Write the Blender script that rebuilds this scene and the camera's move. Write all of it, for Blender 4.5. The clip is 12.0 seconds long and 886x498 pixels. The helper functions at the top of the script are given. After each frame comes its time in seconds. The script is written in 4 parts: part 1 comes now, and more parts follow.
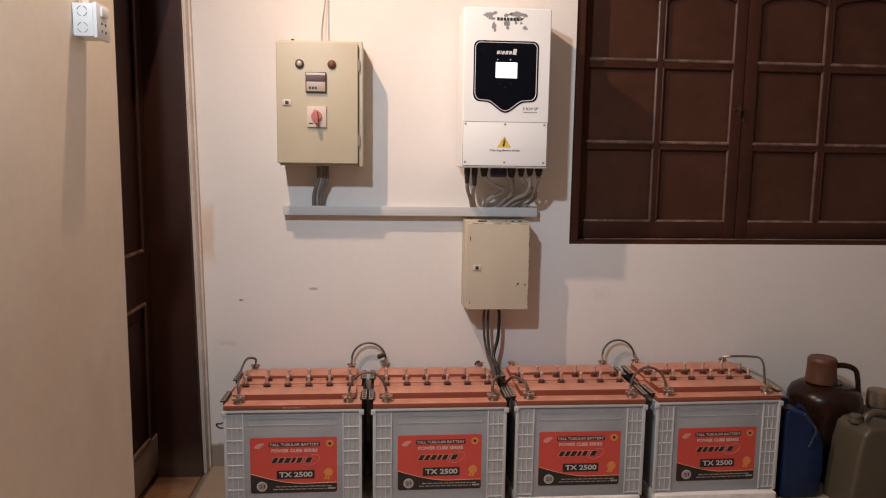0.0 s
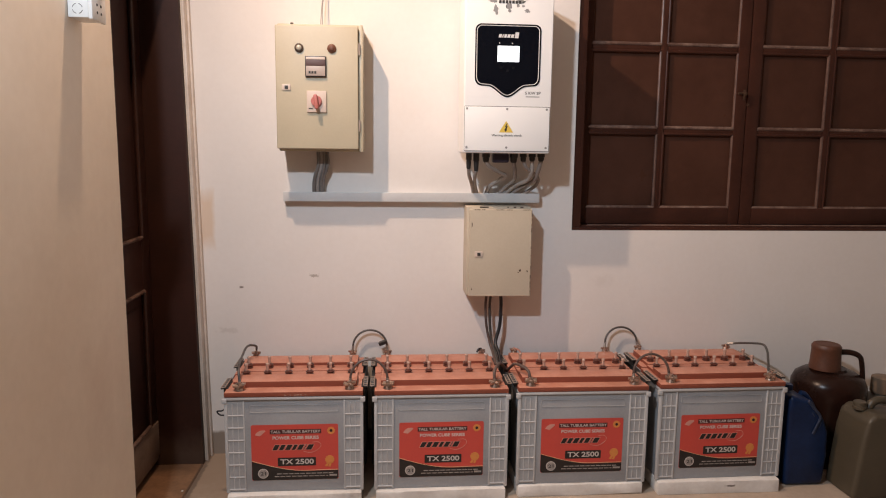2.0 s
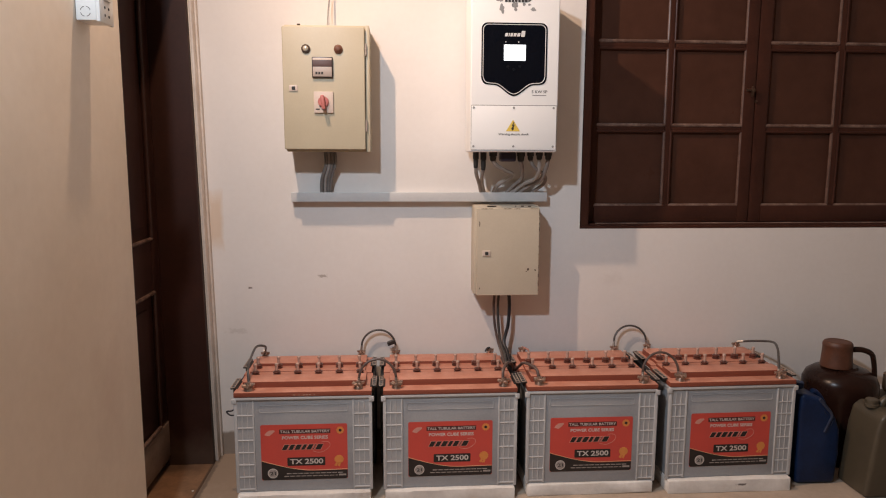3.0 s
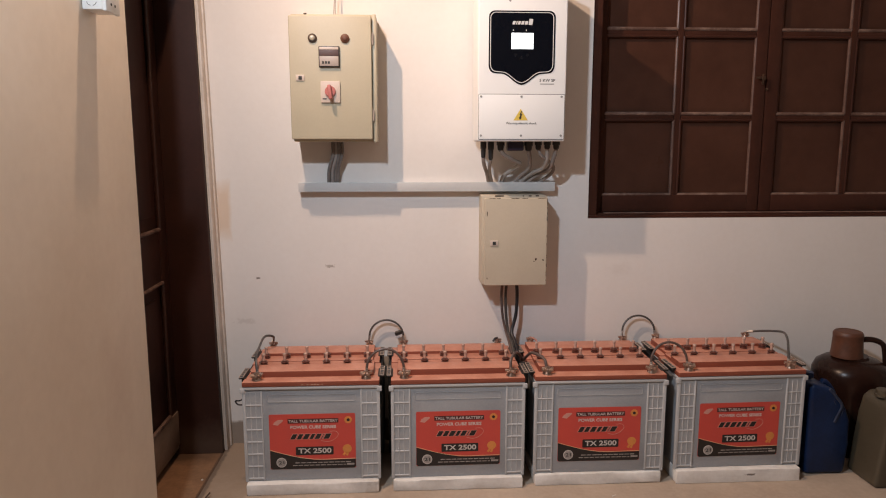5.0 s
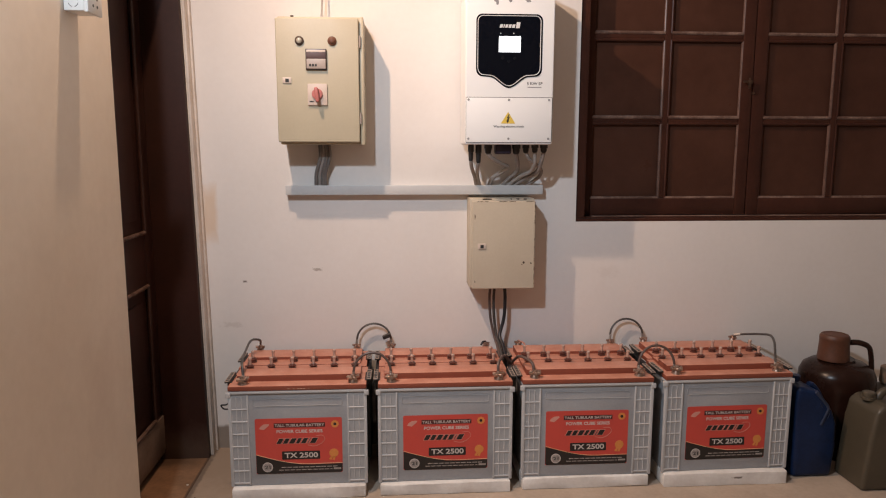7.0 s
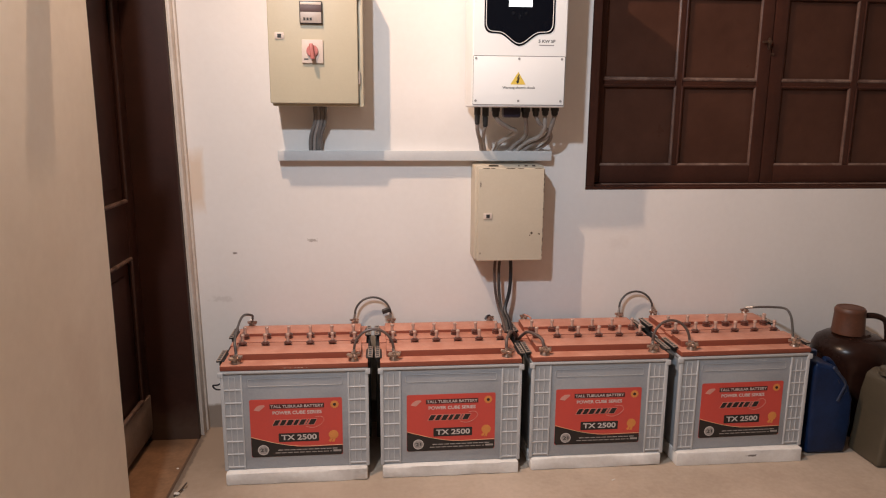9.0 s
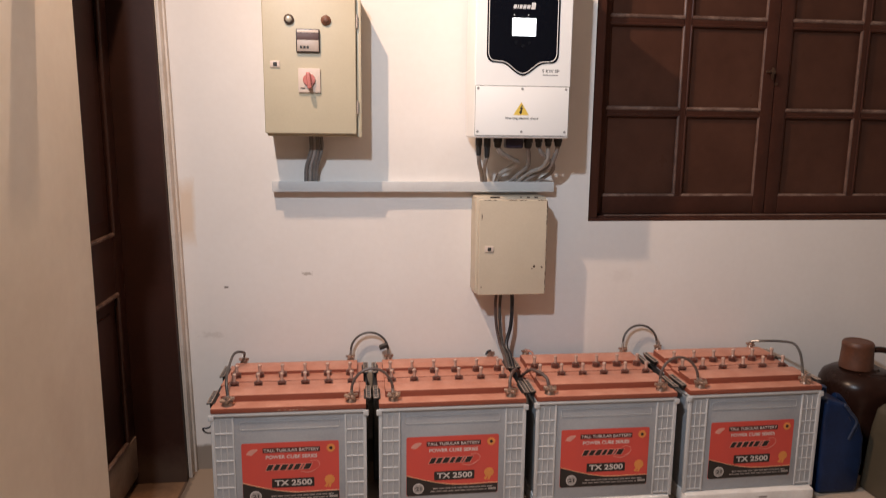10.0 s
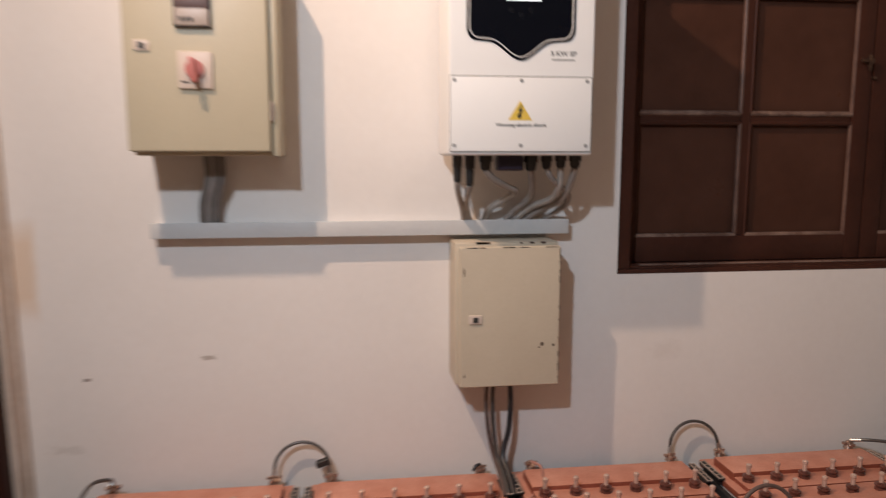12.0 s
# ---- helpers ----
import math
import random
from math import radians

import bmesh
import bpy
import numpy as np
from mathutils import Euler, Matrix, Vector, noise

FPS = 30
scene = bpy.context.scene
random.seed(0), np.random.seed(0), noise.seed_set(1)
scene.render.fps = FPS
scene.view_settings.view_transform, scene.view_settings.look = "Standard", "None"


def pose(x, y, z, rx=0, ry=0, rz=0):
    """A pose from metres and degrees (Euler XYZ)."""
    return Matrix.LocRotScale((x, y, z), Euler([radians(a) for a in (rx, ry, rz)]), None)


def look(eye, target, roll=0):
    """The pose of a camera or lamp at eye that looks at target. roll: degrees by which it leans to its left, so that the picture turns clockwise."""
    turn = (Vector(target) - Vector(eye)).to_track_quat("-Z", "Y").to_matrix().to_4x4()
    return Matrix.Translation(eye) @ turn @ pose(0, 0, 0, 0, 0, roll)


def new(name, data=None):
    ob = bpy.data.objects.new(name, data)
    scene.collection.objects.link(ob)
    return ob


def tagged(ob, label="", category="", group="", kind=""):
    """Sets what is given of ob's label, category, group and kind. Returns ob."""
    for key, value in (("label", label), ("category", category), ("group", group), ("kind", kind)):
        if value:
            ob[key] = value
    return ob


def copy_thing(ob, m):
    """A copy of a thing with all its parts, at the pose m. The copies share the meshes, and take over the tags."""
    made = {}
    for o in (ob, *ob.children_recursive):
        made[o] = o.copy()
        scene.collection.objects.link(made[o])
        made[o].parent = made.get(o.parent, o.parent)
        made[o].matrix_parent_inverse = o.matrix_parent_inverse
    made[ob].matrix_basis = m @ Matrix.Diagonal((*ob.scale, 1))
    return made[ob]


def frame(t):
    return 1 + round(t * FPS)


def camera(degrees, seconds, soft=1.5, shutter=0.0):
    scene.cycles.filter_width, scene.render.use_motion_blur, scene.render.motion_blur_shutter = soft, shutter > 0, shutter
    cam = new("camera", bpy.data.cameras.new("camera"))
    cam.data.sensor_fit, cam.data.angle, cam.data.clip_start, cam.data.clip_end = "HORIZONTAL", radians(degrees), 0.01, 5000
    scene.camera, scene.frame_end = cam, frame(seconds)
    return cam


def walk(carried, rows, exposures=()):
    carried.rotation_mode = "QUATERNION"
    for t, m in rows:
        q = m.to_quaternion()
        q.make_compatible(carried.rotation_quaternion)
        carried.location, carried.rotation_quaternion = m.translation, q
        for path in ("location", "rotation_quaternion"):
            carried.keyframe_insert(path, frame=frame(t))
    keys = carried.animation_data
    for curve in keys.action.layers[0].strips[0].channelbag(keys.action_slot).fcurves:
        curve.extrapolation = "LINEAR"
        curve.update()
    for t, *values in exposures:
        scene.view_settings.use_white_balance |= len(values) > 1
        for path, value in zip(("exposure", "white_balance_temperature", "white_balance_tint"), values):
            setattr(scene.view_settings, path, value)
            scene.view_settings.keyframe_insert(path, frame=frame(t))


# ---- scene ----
cam = camera(65.2, 12.0, soft=1.1, shutter=0.65)
PATH = [
    (0, (0.107, -0.065, 1.292), (0.273, 1.912, 1.043), 0.8),
    (0.5, (0.108, -0.06, 1.291), (0.271, 1.915, 1.025), 0.5),
    (1, (0.11, -0.057, 1.286), (0.269, 1.92, 1.028), 0.5),
    (1.5, (0.112, -0.055, 1.284), (0.266, 1.921, 1.017), 0.5),
    (2, (0.11, -0.045, 1.278), (0.271, 1.929, 0.998), 0.7),
    (2.5, (0.11, -0.041, 1.286), (0.253, 1.934, 1.003), 0.6),
    (3, (0.115, -0.047, 1.273), (0.25, 1.929, 0.995), 0.2),
    (5, (0.117, -0.042, 1.267), (0.229, 1.932, 0.964), -0.0),
    (5.5, (0.117, -0.04, 1.269), (0.235, 1.935, 0.975), 0.1),
    (6, (0.125, -0.037, 1.273), (0.266, 1.937, 0.982), 0.2),
    (6.5, (0.131, -0.038, 1.272), (0.264, 1.936, 0.983), -0.2),
    (7, (0.136, -0.037, 1.265), (0.27, 1.937, 0.972), 0.1),
    (8.8, (0.071, 0.119, 1.257), (0.267, 2.073, 0.879), 0.6),
    (9, (0.059, 0.126, 1.258), (0.249, 2.078, 0.867), 0.4),
    (9.5, (0.036, 0.183, 1.264), (0.261, 2.132, 0.873), 0.1),
    (10, (0.017, 0.224, 1.299), (0.248, 2.182, 0.959), 0.6),
    (10.5, (0.014, 0.272, 1.313), (0.256, 2.238, 1.038), 0.6),
    (11, (0.073, 0.427, 1.312), (0.206, 2.415, 1.141), -0.5),
    (11.5, (0.146, 0.712, 1.328), (0.229, 2.694, 1.069), 0.1),
    (12, (0.187, 1.031, 1.269), (0.436, 2.998, 1.005), 0.0),
]
walk(cam, [(t, look(eye, target, roll)) for t, eye, target, roll in PATH], exposures=[(0, 1.10), (1, 1.14), (1.5, 1.18), (2, 1.29), (2.5, 1.20), (3, 1.14), (5.5, 1.20), (7, 1.19), (9, 1.43), (9.5, 1.42), (10, 1.36), (10.5, 1.16), (11, 1.05), (11.5, 0.92), (12, 1.11)])

# ---- light ----
world = bpy.data.worlds.new("world")
scene.world = world
world.use_nodes = True
world.node_tree.nodes["Background"].inputs[0].default_value = (0.6, 0.5, 0.45, 1)
world.node_tree.nodes["Background"].inputs[1].default_value = 0.02


lamp = bpy.data.lights.new("wall_lamp_light", "AREA")
lamp.shape, lamp.size, lamp.energy, lamp.color = "DISK", 0.050, 15.9, (1.0, 0.68, 0.475)
new("wall_lamp_light", lamp).matrix_basis = look((-0.47, 1.92, 2.66), (0.56, 1.65, 1.70))
room_lamp = bpy.data.lights.new("room_lamp_light", "AREA")
room_lamp.shape, room_lamp.size, room_lamp.energy, room_lamp.color = "DISK", 0.10, 16.2, (0.71, 0.808, 0.925)
new("room_lamp_light", room_lamp).matrix_basis = look((-0.46, 0.75, 2.40), (0.34, 1.15, 1.60))


# ---- materials ----
def shade(nt, kind, **inputs):
    n = nt.nodes.new(kind)
    for k, v in inputs.items():
        n.inputs[k.replace("_", " ")].default_value = v
    return n


def surface(name, colour, second=None, rough=0.5, metal=0.0, scale=8.0, fine=120.0, bump=0.1, mix=0.5, spec=0.5, depth=0.002, random_tint=0.0):
    """Two scales of noise between two colours, uneven gloss and fine relief."""
    m = bpy.data.materials.new(name)
    m.use_nodes = True
    nt = m.node_tree
    b = nt.nodes["Principled BSDF"]
    second = second or tuple(c * 0.78 for c in colour)
    co = nt.nodes.new("ShaderNodeTexCoord")
    big = shade(nt, "ShaderNodeTexNoise", Scale=scale, Detail=6.0, Roughness=0.6)
    small = shade(nt, "ShaderNodeTexNoise", Scale=fine, Detail=3.0)
    for n in (big, small):
        nt.links.new(co.outputs["Object"], n.inputs["Vector"])
    add = nt.nodes.new("ShaderNodeMath")
    add.operation = "MULTIPLY_ADD"
    add.inputs[1].default_value = 0.35
    nt.links.new(small.outputs["Fac"], add.inputs[0])
    nt.links.new(big.outputs["Fac"], add.inputs[2])
    ramp = nt.nodes.new("ShaderNodeMapRange")
    ramp.inputs["From Min"].default_value, ramp.inputs["From Max"].default_value = 0.42, 0.95
    ramp.inputs["To Max"].default_value = 2 * mix
    nt.links.new(add.outputs[0], ramp.inputs["Value"])
    mx = nt.nodes.new("ShaderNodeMix")
    mx.data_type = "RGBA"
    mx.inputs["A"].default_value, mx.inputs["B"].default_value = (*colour, 1), (*second, 1)
    nt.links.new(ramp.outputs[0], mx.inputs["Factor"])
    nt.links.new(mx.outputs["Result"], b.inputs["Base Color"])
    rr = nt.nodes.new("ShaderNodeMapRange")
    rr.inputs["To Min"].default_value, rr.inputs["To Max"].default_value = max(rough - 0.1, 0.03), min(rough + 0.12, 1)
    nt.links.new(big.outputs["Fac"], rr.inputs["Value"])
    nt.links.new(rr.outputs[0], b.inputs["Roughness"])
    b.inputs["Metallic"].default_value = metal
    b.inputs["Specular IOR Level"].default_value = spec
    bp = shade(nt, "ShaderNodeBump", Strength=bump, Distance=depth)
    nt.links.new(add.outputs[0], bp.inputs["Height"])
    nt.links.new(bp.outputs[0], b.inputs["Normal"])
    return m


def ragged_patch(m, axes, centre, half, colour, amount=1.0, edge=0.5, wobble=0.4, scale=14.0):
    """Mixes a ragged patch of another colour into a material, at a place of its object."""
    nt = m.node_tree
    b = nt.nodes["Principled BSDF"]
    source = b.inputs["Base Color"].links[0].from_socket
    co = nt.nodes.new("ShaderNodeTexCoord")
    sep = nt.nodes.new("ShaderNodeSeparateXYZ")
    nt.links.new(co.outputs["Object"], sep.inputs[0])
    ns = shade(nt, "ShaderNodeTexNoise", Scale=scale, Detail=5.0, Roughness=0.7)
    nt.links.new(co.outputs["Object"], ns.inputs["Vector"])

    def math_node(op, a, c):
        n = nt.nodes.new("ShaderNodeMath")
        n.operation = op
        for i, v in enumerate((a, c)):
            if isinstance(v, (int, float)):
                n.inputs[i].default_value = v
            else:
                nt.links.new(v, n.inputs[i])
        return n.outputs[0]

    ds = []
    for ax, c, h in zip(axes, centre, half):
        ds.append(math_node("DIVIDE", math_node("ABSOLUTE", math_node("SUBTRACT", sep.outputs["XYZ".index(ax)], c), 0), h))
    d = ds[0] if len(ds) == 1 else math_node("MAXIMUM", ds[0], ds[1])
    d = math_node("ADD", d, math_node("MULTIPLY", math_node("SUBTRACT", ns.outputs["Fac"], 0.5), wobble * 2))
    mr = nt.nodes.new("ShaderNodeMapRange")
    mr.inputs["From Min"].default_value, mr.inputs["From Max"].default_value = 1.0 - edge, 1.0
    mr.inputs["To Min"].default_value, mr.inputs["To Max"].default_value = amount, 0.0
    nt.links.new(d, mr.inputs["Value"])
    mx = nt.nodes.new("ShaderNodeMix")
    mx.data_type = "RGBA"
    nt.links.new(mr.outputs[0], mx.inputs["Factor"])
    nt.links.new(source, mx.inputs["A"])
    mx.inputs["B"].default_value = (*colour, 1)
    nt.links.new(mx.outputs["Result"], b.inputs["Base Color"])


M = {}
M["plaster"] = surface("plaster", (0.80, 0.765, 0.735), (0.74, 0.70, 0.665), 0.75, scale=2.2, fine=45, bump=0.25, depth=0.004)
M["plaster_left"] = surface("plaster_left", (0.80, 0.72, 0.615), (0.70, 0.62, 0.52), 0.6, scale=2.6, fine=35, bump=0.2, depth=0.004)
M["dull_paint"] = surface("dull_paint", (0.40, 0.34, 0.29), (0.34, 0.29, 0.245), 0.8, scale=2.5, fine=40)
# Two paler wood tones that paint highlights onto the window beads.
M["highlit_bead"] = surface("highlit_wood", (0.30, 0.205, 0.165), (0.11, 0.062, 0.048), 0.4, scale=11, fine=90, mix=0.8)
M["half_highlit"] = surface("half_highlit_wood", (0.18, 0.105, 0.080), (0.06, 0.030, 0.023), 0.35, scale=14, fine=90)
# Pale tone that paints the sheen on the door's horizontal mouldings.
M["door_edge"] = surface("highlit_door_edge", (0.28, 0.185, 0.148), (0.055, 0.028, 0.020), 0.3, scale=16, fine=90, mix=0.7)
M["dark_metal"] = surface("dark_latch_metal", (0.16, 0.10, 0.07), (0.06, 0.035, 0.025), 0.35, 0.7, scale=60)
M["ceiling"] = surface("ceiling_paint", (0.74, 0.70, 0.66), None, 0.8, scale=3)
M["trim"] = surface("white_gloss_trim", (0.72, 0.64, 0.57), (0.52, 0.43, 0.36), 0.45, scale=9, fine=60, bump=0.3)
M["floor"] = surface("worn_floor", (0.53, 0.425, 0.335), (0.365, 0.28, 0.21), 0.6, scale=3.4, fine=60, bump=0.25, depth=0.003)
M["threshold"] = surface("threshold_floor", (0.33, 0.18, 0.095), (0.15, 0.080, 0.044), 0.5, scale=9, fine=70, bump=0.2)
M["door_wood"] = surface("dark_polished_wood", (0.043, 0.0175, 0.0125), (0.029, 0.012, 0.009), 0.36, scale=4, fine=40, bump=0.04, spec=0.35)
M["frame_wood"] = surface("door_frame_wood", (0.047, 0.0175, 0.012), (0.028, 0.0115, 0.0085), 0.55, scale=5, fine=60, bump=0.12, spec=0.2)
M["kick_dusty"] = surface("dusty_bottom_board", (0.30, 0.215, 0.165), (0.16, 0.105, 0.080), 0.6, scale=7, fine=60)
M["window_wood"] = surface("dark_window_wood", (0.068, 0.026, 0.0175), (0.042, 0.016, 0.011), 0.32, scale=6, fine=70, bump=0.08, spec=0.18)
M["pane"] = surface("brown_coated_pane", (0.088, 0.039, 0.026), (0.056, 0.024, 0.016), 0.30, scale=4, fine=25, bump=0.03, spec=0.12)
M["db_paint"] = surface("beige_enamel", (0.525, 0.465, 0.338), (0.475, 0.415, 0.297), 0.42, scale=5, fine=180, bump=0.05)
M["sb_paint"] = surface("old_beige_enamel", (0.56, 0.49, 0.385), (0.50, 0.43, 0.33), 0.5, scale=6, fine=120, bump=0.1)
M["chip"] = surface("bare_rusty_steel", (0.09, 0.055, 0.035), (0.04, 0.025, 0.02), 0.7, scale=60)
M["steel"] = surface("galvanised_steel", (0.55, 0.53, 0.50), (0.40, 0.38, 0.36), 0.35, 0.9, scale=40)
M["lead"] = surface("lead_terminal", (0.66, 0.50, 0.42), (0.32, 0.22, 0.17), 0.28, 0.85, scale=60, fine=200, bump=0.3)
M["white_plastic"] = surface("white_plastic", (0.78, 0.78, 0.76), (0.74, 0.74, 0.72), 0.38, scale=4, fine=200, bump=0.03)
M["socket_white"] = surface("socket_plastic", (0.74, 0.74, 0.72), (0.66, 0.66, 0.64), 0.35, scale=9)
M["inverter_white"] = surface("powder_coated_white", (0.84, 0.84, 0.83), (0.80, 0.80, 0.79), 0.42, scale=4, fine=400, bump=0.05)
M["seam"] = surface("grey_seam", (0.15, 0.145, 0.14), None, 0.6)
M["black_gloss"] = surface("black_gloss_panel", (0.004, 0.005, 0.009), (0.003, 0.004, 0.007), 0.22, scale=6, fine=300, bump=0.01, spec=0.2)
M["black"] = surface("black_plastic", (0.015, 0.014, 0.014), (0.028, 0.025, 0.024), 0.42, scale=20)
M["button_black"] = surface("dim_touch_button", (0.008, 0.009, 0.012), None, 0.3, spec=0.2)
M["connector_blue"] = surface("blue_black_plastic", (0.020, 0.015, 0.035), (0.012, 0.010, 0.020), 0.4, scale=30)
M["grey_print"] = surface("grey_print", (0.30, 0.30, 0.30), None, 0.6)
M["silver_print"] = surface("silver_print", (0.70, 0.70, 0.70), None, 0.5)
M["dark_print"] = surface("dark_print", (0.03, 0.03, 0.03), None, 0.6)
M["yellow"] = surface("yellow_sticker", (0.78, 0.56, 0.10), None, 0.5)
M["trunk"] = surface("pvc_trunking", (0.62, 0.63, 0.63), (0.55, 0.55, 0.55), 0.45, scale=5, fine=100)
M["cable_grey"] = surface("grey_cable", (0.20, 0.185, 0.175), (0.14, 0.13, 0.122), 0.45, scale=30)
M["cable_pale"] = surface("pale_cable", (0.36, 0.335, 0.315), (0.27, 0.25, 0.235), 0.45, scale=30)
M["cable_taupe"] = surface("taupe_cable", (0.37, 0.33, 0.30), (0.28, 0.25, 0.225), 0.6, scale=30)
M["cable_taupe_dark"] = surface("dark_taupe_cable", (0.28, 0.245, 0.222), (0.21, 0.18, 0.165), 0.6, scale=30)
M["cable_black"] = surface("black_cable", (0.012, 0.012, 0.017), (0.022, 0.020, 0.022), 0.38, scale=30)
M["cable_brown"] = surface("brown_cable", (0.125, 0.085, 0.072), (0.075, 0.048, 0.042), 0.42, scale=30)
M["cable_pink"] = surface("pink_wire", (0.45, 0.22, 0.17), None, 0.5, scale=30)
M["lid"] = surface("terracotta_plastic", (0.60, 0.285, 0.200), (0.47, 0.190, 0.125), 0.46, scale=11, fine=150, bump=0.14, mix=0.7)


def shade_sides(m, colour):
    """Level faces keep the dust colour; steep faces get a darker, painted-in shade."""
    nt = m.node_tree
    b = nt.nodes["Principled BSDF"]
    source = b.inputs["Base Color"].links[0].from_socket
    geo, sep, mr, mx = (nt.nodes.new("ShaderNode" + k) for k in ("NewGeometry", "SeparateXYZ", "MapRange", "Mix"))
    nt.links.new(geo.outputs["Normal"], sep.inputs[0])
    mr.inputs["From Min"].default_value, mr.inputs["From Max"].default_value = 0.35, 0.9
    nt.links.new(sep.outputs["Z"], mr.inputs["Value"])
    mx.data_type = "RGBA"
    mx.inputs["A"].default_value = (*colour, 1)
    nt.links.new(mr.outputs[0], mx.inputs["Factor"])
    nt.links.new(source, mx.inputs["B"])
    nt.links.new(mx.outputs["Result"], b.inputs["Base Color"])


shade_sides(M["lid"], (0.25, 0.066, 0.038))
M["case"] = surface("grey_translucent_plastic", (0.375, 0.382, 0.396), (0.275, 0.282, 0.297), 0.36, scale=5, fine=140, bump=0.06)
M["rib_back"] = surface("milky_plastic", (0.43, 0.433, 0.44), (0.34, 0.344, 0.352), 0.42, scale=14, fine=140, bump=0.06)
# Rear case colour stands in for the shade in the gaps between batteries.
M["rear_case"] = surface("gap_shade_plastic", (0.030, 0.029, 0.030), (0.018, 0.017, 0.018), 0.5, scale=9)
M["rib"] = surface("pale_plastic", (0.53, 0.53, 0.53), (0.46, 0.46, 0.46), 0.42, scale=9, fine=140, bump=0.05)
M["plinth"] = surface("white_painted_block", (0.86, 0.83, 0.79), (0.66, 0.61, 0.56), 0.75, scale=9, fine=70, bump=0.6, depth=0.004)
M["label_red"] = surface("red_label", (0.66, 0.072, 0.048), (0.52, 0.066, 0.055), 0.36, scale=5, fine=200, bump=0.02)
M["label_black"] = surface("black_label", (0.018, 0.014, 0.014), None, 0.38)
M["label_maroon"] = surface("maroon_ink", (0.085, 0.018, 0.018), None, 0.4)
M["label_white"] = surface("white_ink", (0.66, 0.60, 0.56), None, 0.45)
M["label_orange"] = surface("orange_ink", (0.75, 0.28, 0.07), None, 0.45)
M["label_cream"] = surface("cream_ink", (0.75, 0.48, 0.26), None, 0.45)
M["label_pink"] = surface("pink_ink", (0.72, 0.33, 0.27), None, 0.45)
M["cap_dark"] = surface("dark_red_plug", (0.15, 0.050, 0.036), (0.070, 0.025, 0.018), 0.3, scale=60)
M["cap_stem"] = surface("pale_float_stem", (0.70, 0.53, 0.45), (0.55, 0.37, 0.29), 0.22, 0.35, scale=40)
M["handle_rim"] = surface("pale_handle_plastic", (0.46, 0.37, 0.31), (0.24, 0.18, 0.145), 0.45, scale=40)
M["red_knob"] = surface("red_knob", (0.58, 0.19, 0.165), None, 0.35)
M["pink_plate"] = surface("switch_plate", (0.66, 0.56, 0.49), (0.58, 0.48, 0.41), 0.4)
M["lamp_glass"] = surface("clear_lamp_lens", (0.55, 0.50, 0.40), None, 0.12, 0.2)
M["lamp_brown"] = surface("brown_lamp_lens", (0.15, 0.055, 0.028), None, 0.5)
M["meter_top"] = surface("meter_dark_window", (0.10, 0.055, 0.05), None, 0.5)
M["meter_bezel"] = surface("meter_bezel", (0.040, 0.027, 0.024), None, 0.35)
M["meter_low"] = surface("meter_grey", (0.46, 0.38, 0.33), None, 0.4)
M["jug_brown"] = surface("brown_jug_plastic", (0.030, 0.012, 0.008), (0.013, 0.006, 0.0045), 0.24, scale=6, fine=60, bump=0.12, spec=0.22)
M["jug_cap"] = surface("rust_brown_cap", (0.130, 0.046, 0.023), (0.052, 0.020, 0.011), 0.5, scale=9, fine=90, bump=0.1)
M["blue"] = surface("dark_blue_plastic", (0.008, 0.027, 0.090), (0.004, 0.012, 0.040), 0.33, scale=7, fine=90, bump=0.12, spec=0.28)
M["blue_scuff"] = surface("scuffed_blue", (0.034, 0.046, 0.080), (0.008, 0.017, 0.050), 0.6, scale=26)
M["olive"] = surface("olive_plastic", (0.080, 0.064, 0.042), (0.062, 0.049, 0.032), 0.42, scale=7, fine=90, bump=0.1)
M["tan"] = surface("tan_plastic", (0.22, 0.15, 0.10), None, 0.5)
M["print_dim"] = surface("worn_white_ink", (0.46, 0.42, 0.39), (0.22, 0.19, 0.175), 0.5, scale=60)
M["cable_dark"] = surface("dark_grey_cable", (0.085, 0.076, 0.070), (0.045, 0.040, 0.038), 0.4, scale=30)
M["paper"] = surface("paper", (0.7, 0.66, 0.6), None, 0.8)

screen_mat = bpy.data.materials.new("lit_screen")
screen_mat.use_nodes = True
p = screen_mat.node_tree.nodes["Principled BSDF"]
p.inputs["Base Color"].default_value = (0.8, 0.85, 0.9, 1)
p.inputs["Emission Color"].default_value = (0.93, 0.97, 1.0, 1)
p.inputs["Emission Strength"].default_value = 0.8
M["screen"] = screen_mat

WALL = 2.80
# paint patch, scuffs and bare foot of the back wall
ragged_patch(M["plaster"], "XZ", (-0.612, 0.995), (0.034, 0.135), (0.68, 0.52, 0.38), 0.75, 0.5, 0.25)
ragged_patch(M["plaster"], "XZ", (-0.189, 0.764), (0.018, 0.007), (0.36, 0.31, 0.27), 0.75, 0.6, 2.2, 90)
ragged_patch(M["plaster"], "XZ", (-0.484, 0.716), (0.010, 0.005), (0.16, 0.12, 0.1), 0.9, 0.6, 0.6, 60)
ragged_patch(M["plaster"], "XZ", (-0.545, 0.535), (0.045, 0.012), (0.50, 0.45, 0.41), 0.35, 0.6, 1.6, 30)
ragged_patch(M["plaster"], "XZ", (1.03, 0.74), (0.05, 0.03), (0.66, 0.61, 0.57), 0.4, 0.8, 1.4, 20)
ragged_patch(M["plaster"], "Z", (0.0,), (0.105,), (0.25, 0.195, 0.15), 0.9, 0.12, 0.12, 18)
